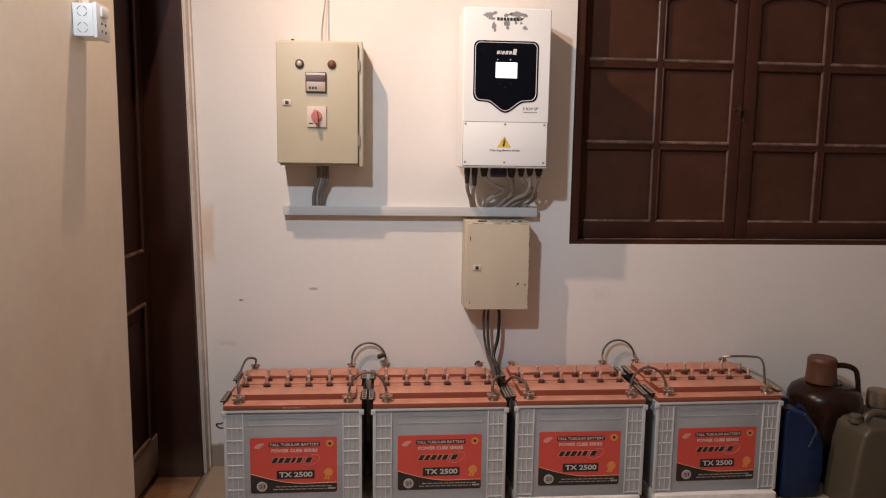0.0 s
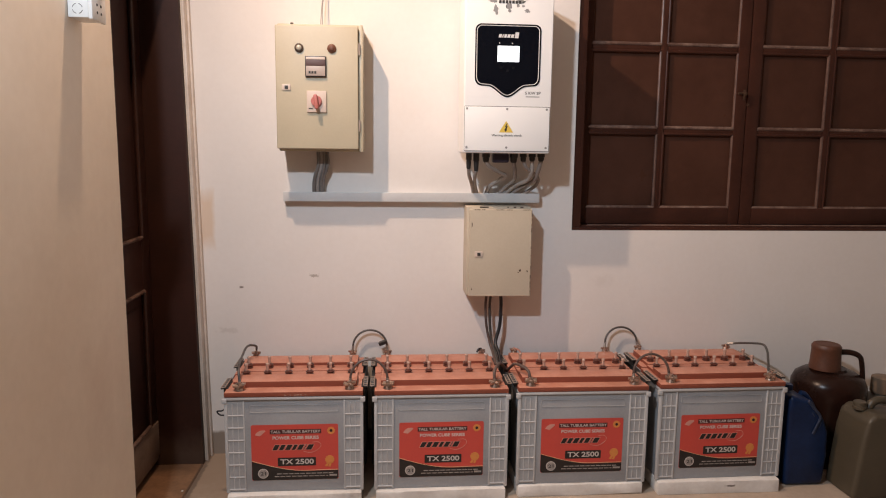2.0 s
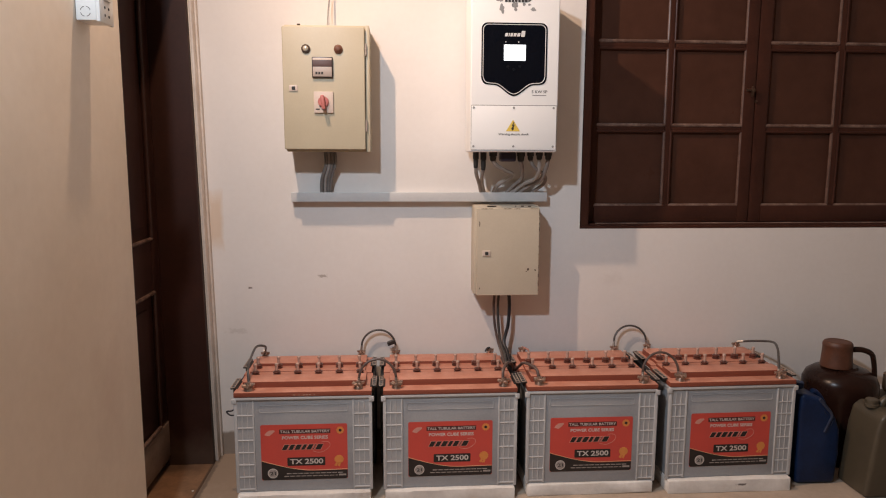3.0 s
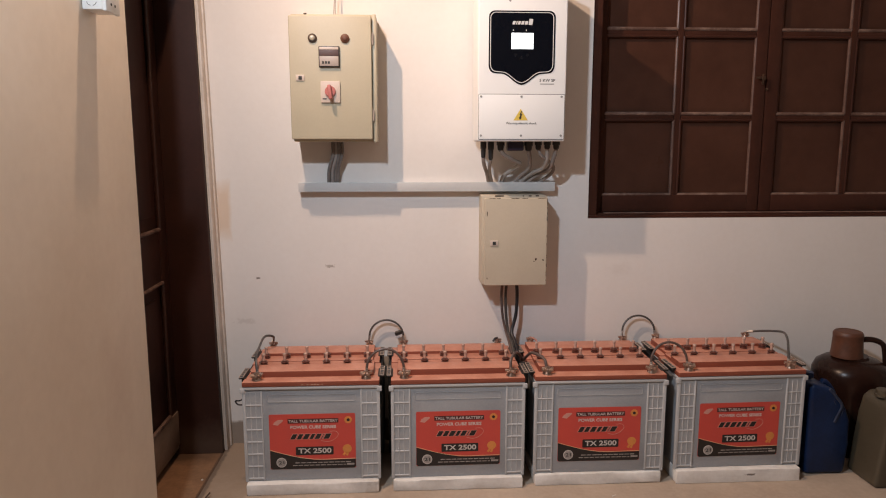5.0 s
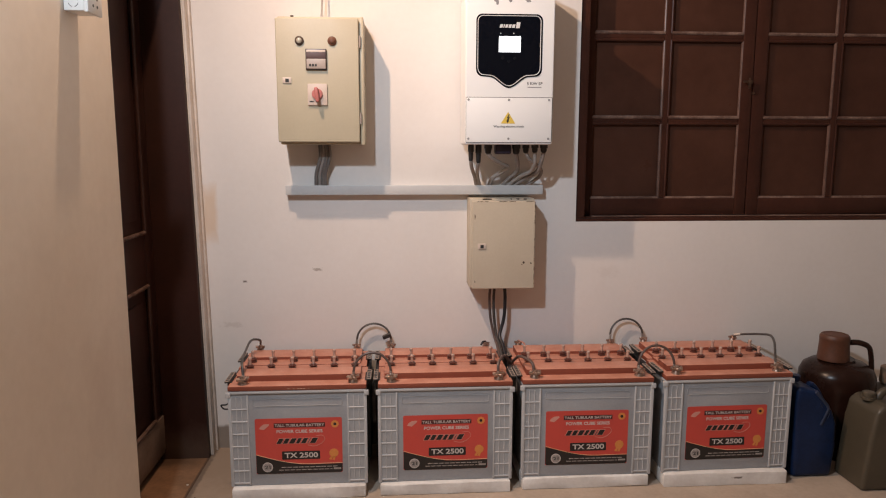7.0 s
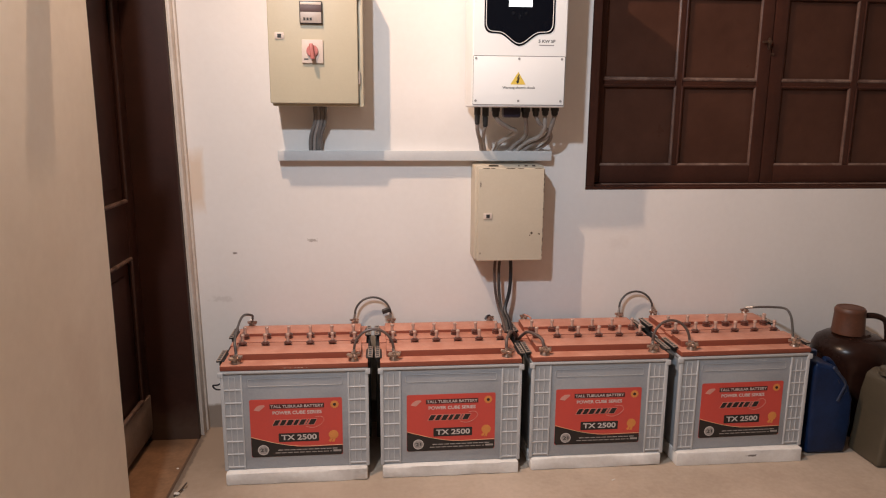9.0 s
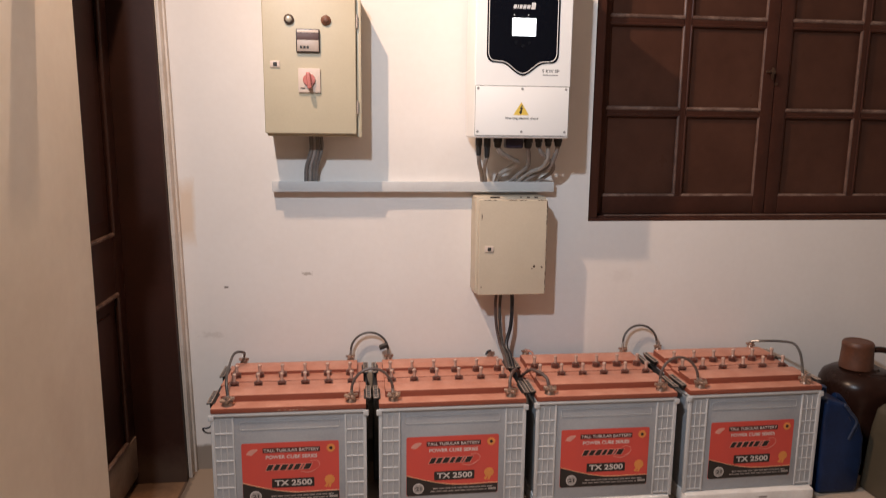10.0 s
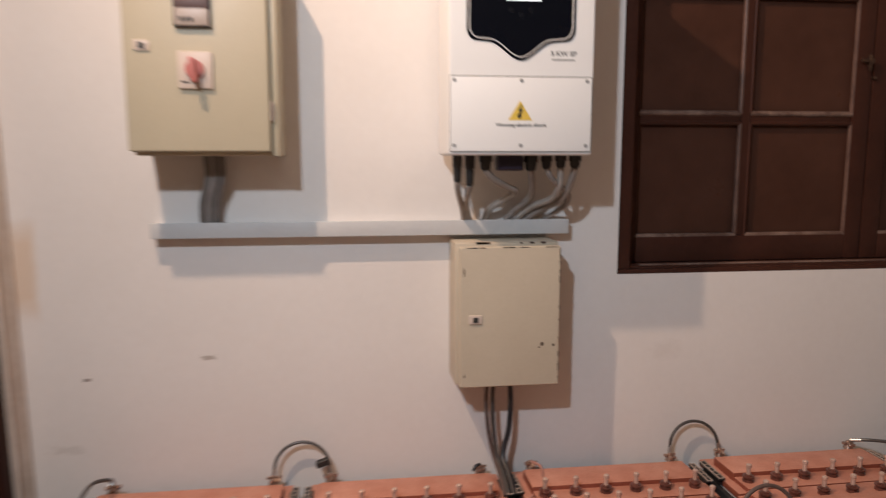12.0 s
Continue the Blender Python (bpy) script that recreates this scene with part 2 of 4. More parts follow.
ragged_patch(M["plaster_left"], "YZ", (1.75, 0.62), (0.10, 0.2), (0.60, 0.50, 0.41), 0.45, 0.9, 0.8, 6)
ragged_patch(M["door_wood"], "Z", (0.0,), (0.20,), (0.21, 0.155, 0.12), 0.85, 0.4, 0.3, 9)
ragged_patch(M["frame_wood"], "Z", (0.0,), (0.16,), (0.11, 0.070, 0.050), 0.75, 0.7, 0.4, 12)
# Floor darker and browner in the corner by the door.
ragged_patch(M["floor"], "XY", (-0.60, 2.75), (0.28, 0.66), (0.30, 0.215, 0.15), 0.9, 0.6, 0.45, 7)
ragged_patch(M["floor"], "XY", (-0.63, 2.35), (0.016, 0.75), (0.055, 0.035, 0.025), 0.55, 0.5, 0.9, 26)
ragged_patch(M["floor"], "XY", (-0.05, 2.20), (0.50, 0.22), (0.40, 0.31, 0.235), 0.55, 0.9, 0.9, 5)
ragged_patch(M["floor"], "XY", (0.15, 2.16), (0.16, 0.05), (0.40, 0.32, 0.25), 0.5, 0.9, 0.8, 9)
ragged_patch(M["plinth"], "XZ", (1.415, 0.030), (0.020, 0.004), (0.16, 0.13, 0.11), 0.9, 0.5, 1.2, 40)
ragged_patch(M["plinth"], "XZ", (0.02, 0.036), (0.05, 0.012), (0.48, 0.42, 0.36), 0.6, 0.8, 1.6, 25)
ragged_patch(M["threshold"], "XY", (-0.80, 2.70), (0.2, 0.10), (0.07, 0.04, 0.025), 0.8, 0.7, 0.5, 12)
ragged_patch(M["threshold"], "X", (-0.64,), (0.006,), (0.10, 0.06, 0.04), 0.9, 0.5, 0.6, 30)


# ---- mesh helpers ----
def add_box(bm, lo, hi, bevel=0.0, seg=2, turn=None):
    t = bmesh.new()
    bmesh.ops.create_cube(t, size=1)
    c = [(a + b) / 2 for a, b in zip(lo, hi)]
    s = [max(abs(b - a), 1e-5) for a, b in zip(lo, hi)]
    bmesh.ops.scale(t, vec=s, verts=t.verts)
    if bevel > 0:
        bmesh.ops.bevel(t, geom=list(t.edges), offset=min(bevel, min(s) * 0.45), segments=seg, affect="EDGES", profile=0.6)
    m = Matrix.Translation(c) @ (turn.to_4x4() if turn else Matrix())
    bmesh.ops.transform(t, matrix=m, verts=t.verts)
    me = bpy.data.meshes.new("tmp")
    t.to_mesh(me)
    t.free()
    bm.from_mesh(me)
    bpy.data.meshes.remove(me)
    return bm


def box_mesh(lo, hi, bevel=0.0, seg=2, turn=None):
    return add_box(bmesh.new(), lo, hi, bevel, seg, turn)


def add_cyl(bm, a, b, r, r2=None, seg=16, bevel=0.0):
    a, b = Vector(a), Vector(b)
    t = bmesh.new()
    bmesh.ops.create_cone(t, cap_ends=True, segments=seg, radius1=r, radius2=r if r2 is None else r2, depth=(b - a).length)
    if bevel > 0:
        rim = [e for e in t.edges if abs(e.verts[0].co.z - e.verts[1].co.z) < 1e-6]
        bmesh.ops.bevel(t, geom=rim, offset=bevel, segments=2, affect="EDGES")
    q = (b - a).to_track_quat("Z", "Y").to_matrix().to_4x4()
    bmesh.ops.transform(t, matrix=Matrix.Translation((a + b) / 2) @ q, verts=t.verts)
    me = bpy.data.meshes.new("tmp")
    t.to_mesh(me)
    t.free()
    bm.from_mesh(me)
    bpy.data.meshes.remove(me)
    return bm


def cyl_mesh(a, b, r, r2=None, seg=16, bevel=0.0):
    return add_cyl(bmesh.new(), a, b, r, r2, seg, bevel)


def lathe(profile, centre, seg=40, squash=(1, 1)):
    bm = bmesh.new()
    rings = []
    for r, z in profile:
        rings.append([bm.verts.new((centre[0] + squash[0] * r * math.cos(2 * math.pi * i / seg), centre[1] + squash[1] * r * math.sin(2 * math.pi * i / seg), centre[2] + z)) for i in range(seg)])
    for a, b in zip(rings, rings[1:]):
        for i in range(seg):
            bm.faces.new((a[i], a[(i + 1) % seg], b[(i + 1) % seg], b[i]))
    bm.faces.new(rings[0][::-1])
    bm.faces.new(rings[-1])
    return bm


def smooth_path(points, n=8):
    pts = [Vector(p) for p in points]
    ext = [2 * pts[0] - pts[1]] + pts + [2 * pts[-1] - pts[-2]]
    out = []
    for i in range(1, len(ext) - 2):
        p0, p1, p2, p3 = ext[i - 1:i + 3]
        for k in range(n):
            u = k / n
            out.append(0.5 * ((2 * p1) + (p2 - p0) * u + (2 * p0 - 5 * p1 + 4 * p2 - p3) * u * u + (3 * p1 - p0 - 3 * p2 + p3) * u ** 3))
    return out + [pts[-1]]


def add_tube(bm, points, r, seg=10, n=8, flat=1.0):
    path = smooth_path(points, n)
    rings, side = [], None
    for i, p in enumerate(path):
        d = (path[min(i + 1, len(path) - 1)] - path[max(i - 1, 0)]).normalized()
        if side is None:
            side = d.orthogonal().normalized()
        side = (side - d * side.dot(d)).normalized()
        up = d.cross(side)
        rings.append([bm.verts.new(p + r * (math.cos(2 * math.pi * k / seg) * side + flat * math.sin(2 * math.pi * k / seg) * up)) for k in range(seg)])
    for a, b in zip(rings, rings[1:]):
        for k in range(seg):
            bm.faces.new((a[k], a[(k + 1) % seg], b[(k + 1) % seg], b[k]))
    bm.faces.new(rings[0][::-1])
    bm.faces.new(rings[-1])
    return bm


def tube_mesh(points, r, seg=10, n=8, flat=1.0):
    return add_tube(bmesh.new(), points, r, seg, n, flat)


def add_plate(bm, outline, y, thick=0.0006):
    """A thin plate in the xz plane that faces -y, from an outline."""
    front = [bm.verts.new((x, y - thick, z)) for x, z in outline]
    back = [bm.verts.new((x, y, z)) for x, z in outline]
    n = len(outline)
    f = bm.faces.new(front)
    bm.faces.new(back[::-1])
    for i in range(n):
        bm.faces.new((front[(i + 1) % n], front[i], back[i], back[(i + 1) % n]))
    bmesh.ops.triangulate(bm, faces=[f])
    return bm


def plate_mesh(outline, y, thick=0.0006):
    bm = add_plate(bmesh.new(), outline, y, thick)
    bmesh.ops.recalc_face_normals(bm, faces=bm.faces)
    return bm


def rounded(x0, x1, z0, z1, r, n=5):
    pts = []
    for cx, cz, a in ((x1 - r, z1 - r, 0), (x0 + r, z1 - r, 90), (x0 + r, z0 + r, 180), (x1 - r, z0 + r, 270)):
        pts += [(cx + r * math.cos(radians(a + 90 * k / n)), cz + r * math.sin(radians(a + 90 * k / n))) for k in range(n + 1)]
    return pts


def disc(cx, cz, r, n=20, wave=0.0):
    return [(cx + (r + wave * (k % 2)) * math.cos(2 * math.pi * k / n), cz + (r + wave * (k % 2)) * math.sin(2 * math.pi * k / n)) for k in range(n)]


def mesh_object(name, bm, material, smooth=True):
    bmesh.ops.recalc_face_normals(bm, faces=bm.faces)
    me = bpy.data.meshes.new(name)
    bm.to_mesh(me)
    bm.free()
    if smooth:
        me.shade_smooth()
        me.set_sharp_from_angle(angle=radians(35))
    me.materials.append(M[material] if isinstance(material, str) else material)
    return new(name, me)


def thing(name, label, category, group="", place=(0, 0, 0), kind=""):
    e = new(name)
    e.location = place
    return tagged(e, label, category, group, kind)


def part(name, bm, material, parent, label=""):
    ob = mesh_object(name, bm, material)
    ob.parent = parent
    if label:
        ob["label"] = label
    return ob


def whole(name, bm, material, label="", category="", group="", kind=""):
    return tagged(mesh_object(name, bm, material), label, category, group, kind)


def words(text, x0, x1, z0, z1, y, slant=0.0, bold=0.012):
    """Letters of the built-in font, fitted into a rectangle that faces -y."""
    cu = bpy.data.curves.new("t", "FONT")
    cu.body, cu.extrude, cu.shear, cu.offset = text, 0.0, slant, bold
    ob = bpy.data.objects.new("t", cu)
    scene.collection.objects.link(ob)
    bpy.context.view_layer.update()
    me = bpy.data.meshes.new_from_object(ob.evaluated_get(bpy.context.evaluated_depsgraph_get()))
    bpy.data.objects.remove(ob)
    bm = bmesh.new()
    bm.from_mesh(me)
    bpy.data.meshes.remove(me)
    xs, zs = [v.co.x for v in bm.verts], [v.co.y for v in bm.verts]
    ax, az = min(xs), min(zs)
    sx, sz = (x1 - x0) / (max(xs) - ax), (z1 - z0) / (max(zs) - az)
    for v in bm.verts:
        v.co = Vector((x0 + (v.co.x - ax) * sx, y, z0 + (v.co.y - az) * sz))
    geo = bmesh.ops.extrude_face_region(bm, geom=list(bm.faces))
    for v in geo["geom"]:
        if isinstance(v, bmesh.types.BMVert):
            v.co.y -= 0.0004
    return bm


# ---- the room ----
whole("floor", box_mesh((-0.635, -3.0, -0.1), (3.4, 3.0, 0.0)), "floor", "worn beige concrete floor with faint stains", "floor", kind="structure")
whole("floor_threshold", box_mesh((-1.1, 1.9, -0.1), (-0.636, 2.9, 0.0005)), "threshold", "brown worn threshold floor in the doorway", "floor", kind="structure")


def lean(bm):
    """The corner by the door stands slightly out of plumb."""
    for v in bm.verts:
        v.co.x -= 0.0165 * (v.co.z - 0.3)
    return bm


wb = bmesh.new()
WX0, WX1, WZ0, WZ1 = 0.884, 2.47, 0.955, 2.12
for lo, hi in (((-0.72, WALL, 0), (WX0, WALL + 0.24, 3.1)), ((WX1, WALL, 0), (3.4, WALL + 0.24, 3.1)), ((WX0, WALL, 0), (WX1, WALL + 0.24, WZ0)), ((WX0, WALL, WZ1), (WX1, WALL + 0.24, 3.1))):
    add_box(wb, lo, hi)
bmesh.ops.remove_doubles(wb, verts=wb.verts, dist=1e-4)
whole("wall_north", wb, "plaster", "unseen dull wall added to close the room with scuffs and a bare grey foot", "wall", kind="structure")
DY0, DY1, DH = 1.965, 2.733, 2.12
wl = bmesh.new()
for lo, hi in (((-0.86, -3.0, 0), (-0.635, DY0, 3.1)), ((-0.86, DY0, DH), (-0.635, DY1, 3.1))):
    add_box(wl, lo, hi, 0.004)
corner = lean(box_mesh((-0.86, DY1 + 0.002, 0), (-0.6355, WALL + 0.2, 3.1), 0.004))
corner_mesh = bpy.data.meshes.new("corner")
corner.to_mesh(corner_mesh)
wl.from_mesh(corner_mesh)
bpy.data.meshes.remove(corner_mesh)
whole("wall_west", wl, "plaster_left", "cream painted plaster wall beside the door", "wall", kind="structure")
# Unseen east and south walls close the room; dull colour keeps bounced light low.
whole("wall_east", box_mesh((3.4, -3.0, 0), (3.6, 3.0, 3.1)), "dull_paint", "unseen dull wall added to close the room", "wall", kind="structure")
whole("wall_south", box_mesh((-0.86, -3.2, 0), (3.6, -3.0, 3.1)), "dull_paint", "unseen dull wall added to close the room", "wall", kind="structure")
whole("wall_behind_door", box_mesh((-1.3, 1.7, 0), (-1.1, 3.0, 3.1)), "plaster", "plain wall behind the door", "wall", kind="structure")
# Ceiling out of view, added to close the room and bounce light.
whole("ceiling", box_mesh((-0.86, -3.2, 3.1), (3.6, 3.04, 3.25)), "ceiling", "unseen white ceiling added to close the room", "ceiling", kind="structure")
tr = bmesh.new()
add_box(tr, (-0.640, DY1, 0), (-0.629, WALL - 0.022, DH + 0.06), 0.003)
add_box(tr, (-0.638, WALL - 0.024, 0), (-0.622, WALL - 0.001, DH + 0.06), 0.004)
whole("trim_door", lean(tr), "trim", "chipped off-white painted architrave in the corner", "trim", kind="structure")

# ---- door ----
door = thing("door_1", "closed dark polished wooden panel door in a deep frame", "door", kind="structure", place=(-0.81, DY0, 0))


def at_place(bm, ob):
    bmesh.ops.translate(bm, vec=-ob.location, verts=bm.verts)
    return bm


fr = lean(box_mesh((-0.855, DY1 - 0.03, 0), (-0.641, DY1 + 0.001, DH), 0.003))
add_box(fr, (-0.855, DY0 - 0.02, 0), (-0.70, DY0 + 0.03, DH), 0.003)
add_box(fr, (-0.855, DY0 + 0.03, DH - 0.04), (-0.641, DY1 - 0.03, DH + 0.002), 0.003)
part("door_frame", at_place(fr, door), "frame_wood", door)
lf = bmesh.new()
LX = -0.81
add_box(lf, (LX - 0.04, DY0 + 0.03, 0.03), (LX - 0.010, DY1 - 0.03, DH - 0.04), 0.002)
for y0, y1, z0, z1 in ((DY0 + 0.03, DY0 + 0.11, 0.03, 2.08), (DY1 - 0.115, DY1 - 0.031, 0.03, 2.08), (DY0 + 0.11, DY1 - 0.115, 0.03, 0.20), (DY0 + 0.11, DY1 - 0.115, 0.737, 0.943), (DY0 + 0.11, DY1 - 0.115, 1.93, 2.08)):
    add_box(lf, (LX - 0.012, y0, z0), (LX, y1, z1), 0.003)
part("door_leaf", at_place(lf, door), "door_wood", door)
kick = box_mesh((LX - 0.002, DY0 + 0.031, 0.046), (LX + 0.004, DY1 - 0.032, 0.190), 0.002)
part("kick_board", at_place(kick, door), "kick_dusty", door, "dusty pale brown bottom board")
for z0, z1 in ((0.20, 0.737), (0.943, 1.93)):
    a, b = DY0 + 0.11, DY1 - 0.115
    for p0, p1 in (((a, z0), (b, z0)), ((a, z1), (b, z1)), ((a, z0), (a, z1)), ((b, z0), (b, z1))):
        # Horizontal mouldings carry the painted sheen; upright ones keep the door's wood.
        mo = tube_mesh([(LX + 0.001, *p0), (LX + 0.001, *p1)], 0.0075, 12, 2)
        part("panel_moulding", at_place(mo, door), "door_edge" if p0[1] == p1[1] else "door_wood", door)
    pn = box_mesh((LX - 0.02, a + 0.05, z0 + 0.05), (LX - 0.003, b - 0.05, z1 - 0.05), 0.012, 2)
    part("door_panel", at_place(pn, door), "door_wood", door)

# ---- window ----
WY = 2.875
win = thing("window_1", "closed dark wooden casement window with brown coated panes", "window", kind="structure", place=(WX0, WALL, WZ0))
wf = bmesh.new()
add_box(wf, (WX0 + 0.002, WALL + 0.012, WZ0 + 0.001), (WX0 + 0.04, WALL + 0.16, WZ1 - 0.001), 0.003)
add_box(wf, (WX1 - 0.04, WALL + 0.012, WZ0 + 0.001), (WX1 - 0.002, WALL + 0.16, WZ1 - 0.001), 0.003)
add_box(wf, (WX0 + 0.04, WALL + 0.012, WZ1 - 0.04), (WX1 - 0.04, WALL + 0.16, WZ1 - 0.001), 0.003)
add_box(wf, (WX0 + 0.04, WALL + 0.03, WZ0 + 0.001), (WX1 - 0.04, WALL + 0.16, WZ0 + 0.018), 0.003)
part("window_frame", at_place(wf, win), "window_wood", win)
sl = box_mesh((WX0 + 0.002, WALL + 0.001, WZ0 - 0.004), (WX1 - 0.002, WALL + 0.03, WZ0 + 0.012), 0.003)
part("window_sill", at_place(sl, win), "window_wood", win)
# Pale line painted as a highlight along the sill.
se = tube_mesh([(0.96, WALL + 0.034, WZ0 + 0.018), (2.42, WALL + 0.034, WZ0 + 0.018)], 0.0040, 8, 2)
part("sill_nosing", at_place(se, win), "highlit_bead", win)
ROWZ = ((1.047, 1.362), (1.389, 1.705), (1.735, 1.985))
for x0, x1, cols in ((0.932, 1.648, ((0.962, 1.261), (1.290, 1.599))), (1.652, 2.428, ((1.705, 2.006), (2.036, 2.375)))):
    sash = bmesh.new()
    zs0, zs1 = WZ0 + 0.02, WZ1 - 0.042
    add_box(sash, (x0, WY, zs0), (cols[0][0], WY + 0.04, zs1), 0.004)
    add_box(sash, (cols[1][1], WY, zs0), (x1, WY + 0.04, zs1), 0.004)
    add_box(sash, (cols[0][0], WY, zs0), (cols[1][1], WY + 0.04, ROWZ[0][0]), 0.004)
    # arched top rail
    for c0, c1 in cols:
        n = 10
        arch = [(c0 - 0.004, zs1)] + [(c0 - 0.004 + (c1 - c0 + 0.008) * k / n, ROWZ[2][1] + 0.028 * math.sin(math.pi * k / n) - (0.012 if k in (0, n) else 0)) for k in range(n + 1)] + [(c1 + 0.004, zs1)]
        add_plate(sash, arch, WY + 0.038, 0.036)
    ob = part("sash", at_place(sash, win), "window_wood", win)
    mu = bmesh.new()
    add_box(mu, (cols[0][1], WY + 0.003, ROWZ[0][0]), (cols[1][0], WY + 0.036, zs1), 0.006)
    for c0, c1 in cols:
        for (za, zb), (zc, zd) in zip(ROWZ, ROWZ[1:]):
            add_box(mu, (c0, WY + 0.006, zb), (c1, WY + 0.034, zc), 0.006)
    part("glazing_bar", at_place(mu, win), "window_wood", win)
    for c0, c1 in cols:
        for za, zb in ROWZ:
            top = zb + (0.028 if zb > 1.9 else 0)
            # Lower beads palest, right ones half as pale: highlights put into the colour.
            strips = [("highlit_bead", (c0, za), (c1, za)), ("window_wood", (c0, za), (c0, top)), ("half_highlit", (c1, za), (c1, top))]
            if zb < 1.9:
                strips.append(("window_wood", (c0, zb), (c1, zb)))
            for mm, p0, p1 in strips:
                bd = tube_mesh([(p0[0], WY + 0.008, p0[1]), (p1[0], WY + 0.008, p1[1])], 0.0075 if mm == "highlit_bead" else 0.0065, 10, 2)
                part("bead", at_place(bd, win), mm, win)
            pn = box_mesh((c0 - 0.01, WY + 0.020, za - 0.01), (c1 + 0.01, WY + 0.026, top + 0.01))
            part("pane", at_place(pn, win), "pane", win)
lt = bmesh.new()
add_cyl(lt, (1.63, WY + 0.004, 1.535), (1.63, WY - 0.02, 1.535), 0.009)
add_box(lt, (1.622, WY - 0.022, 1.508), (1.630, WY - 0.014, 1.552), 0.003)
add_box(lt, (1.60, WY - 0.02, 1.532), (1.635, WY - 0.012, 1.541), 0.002)
add_cyl(lt, (1.652, WY + 0.004, 1.49), (1.652, WY - 0.008, 1.49), 0.005)
part("latch", at_place(lt, win), "dark_metal", win, "small worn metal window latch")
back = box_mesh((WX0 - 0.1, WALL + 0.24, WZ0 - 0.1), (WX1 + 0.1, WALL + 0.26, WZ1 + 0.1))
whole("backdrop", back, "black", "dark board closing the window from outside", "backdrop", kind="structure")

# ---- socket box on the west wall ----
sk = thing("socket_box", "white surface-mounted socket and switch box on the cream wall", "socket", place=(-0.635, 1.735, 1.575))
SB = (1.700, 1.776, 1.578, 1.655)
bm = box_mesh((-0.6345, SB[0], SB[2]), (-0.588, SB[1], SB[3]), 0.003)
part("back_box", at_place(bm, sk), "socket_white", sk)
fp = box_mesh((-0.588, SB[0] - 0.002, SB[2] - 0.003), (-0.578, SB[1] + 0.004, SB[3] + 0.003), 0.003)
part("face_plate", at_place(fp, sk), "socket_white", sk)
rk = box_mesh((-0.579, 1.72, 1.628), (-0.573, 1.758, 1.650), 0.002)
part("rocker", at_place(rk, sk), "socket_white", sk)
ho = bmesh.new()
for y, z in ((1.727, 1.612), (1.750, 1.612), (1.727, 1.594), (1.750, 1.594)):
    add_cyl(ho, (-0.5785, y, z), (-0.5772, y, z), 0.0035, seg=12)
part("pin_hole", at_place(ho, sk), "dark_print", sk)
for z in (1.598, 1.636):
    kn = bmesh.new()
    for k in range(4):
        pts = [(-0.612 + 0.0115 * math.cos(radians(a)), SB[0] - 0.0001, z + 0.0115 * math.sin(radians(a))) for a in range(int(90 * k + 15), int(90 * k + 80), 10)]
        add_tube(kn, pts, 0.0008, 6, 2)
    part("knockout", at_place(kn, sk), "seam", sk)
whole("conduit", cyl_mesh((-0.620, 1.742, 1.655), (-0.620, 1.742, 3.1), 0.010, seg=14), "trim", "cream plastic conduit rising from the socket box", "conduit")

# ---- switch panel ----
db = thing("electrical_panel", "beige enamelled steel switch panel box with a red rotary switch", "electrical panel", place=(-0.15, WALL, 1.26))
bd = bmesh.new()
add_box(bd, (-0.300, 2.665, 1.271), (0.019, WALL - 0.001, 1.742), 0.006)
part("box_body", at_place(bd, db), "db_paint", db)
dd = bmesh.new()
add_box(dd, (-0.304, 2.637, 1.280), (0.0015, 2.662, 1.733), 0.006, 3)
part("panel_door", at_place(dd, db), "db_paint", db)
lip = box_mesh((0.004, 2.652, 1.270), (0.019, 2.668, 1.741), 0.004)
part("hinge_strip", at_place(lip, db), "db_paint", db)
for z in (1.651, 1.370):
    hg = bmesh.new()
    add_cyl(hg, (0.005, 2.645, z - 0.022), (0.005, 2.645, z + 0.022), 0.0030, seg=12)
    add_cyl(hg, (0.005, 2.645, z - 0.001), (0.005, 2.645, z + 0.001), 0.0036, seg=12)
    add_box(hg, (0.006, 2.646, z - 0.018), (0.010, 2.653, z + 0.018), 0.001)
    part("hinge", at_place(hg, db), "meter_low", db, "small dull metal hinge")


def lock_at(owner, x, z, y):
    lk = bmesh.new()
    add_box(lk, (x - 0.016, y - 0.004, z - 0.011), (x + 0.016, y + 0.001, z + 0.011), 0.002)
    part("lock_plate", at_place(lk, owner), "pink_plate", owner)
    lk = box_mesh((x - 0.006, y - 0.0055, z - 0.007), (x + 0.007, y - 0.003, z + 0.006), 0.001)
    part("keyhole", at_place(lk, owner), "dark_print", owner)


lock_at(db, -0.265, 1.507, 2.637)
DFY = 2.637
for x, glass in ((-0.216, "lamp_glass"), (-0.096, "lamp_brown")):
    rg = lathe([(0.0165, 0.0), (0.0165, 0.006), (0.012, 0.009)], (0, 0, 0), 24)
    bmesh.ops.transform(rg, matrix=pose(x, DFY + 0.001, 1.6505, 90), verts=rg.verts)
    ring = part("lamp_ring", at_place(rg, db), "chip" if glass == "lamp_glass" else "lamp_brown", db)
    gl = lathe([(0.0105, 0.004), (0.010, 0.010), (0.007, 0.013), (0.001, 0.014)], (0, 0, 0), 20)
    bmesh.ops.transform(gl, matrix=pose(x, DFY + 0.001, 1.6505, 90), verts=gl.verts)
    part("lamp_lens", at_place(gl, db), glass, db, "clear indicator lens" if glass == "lamp_glass" else "brown indicator lens")
mt = bmesh.new()
add_box(mt, (-0.194, DFY - 0.010, 1.546), (-0.117, DFY + 0.001, 1.621), 0.002)
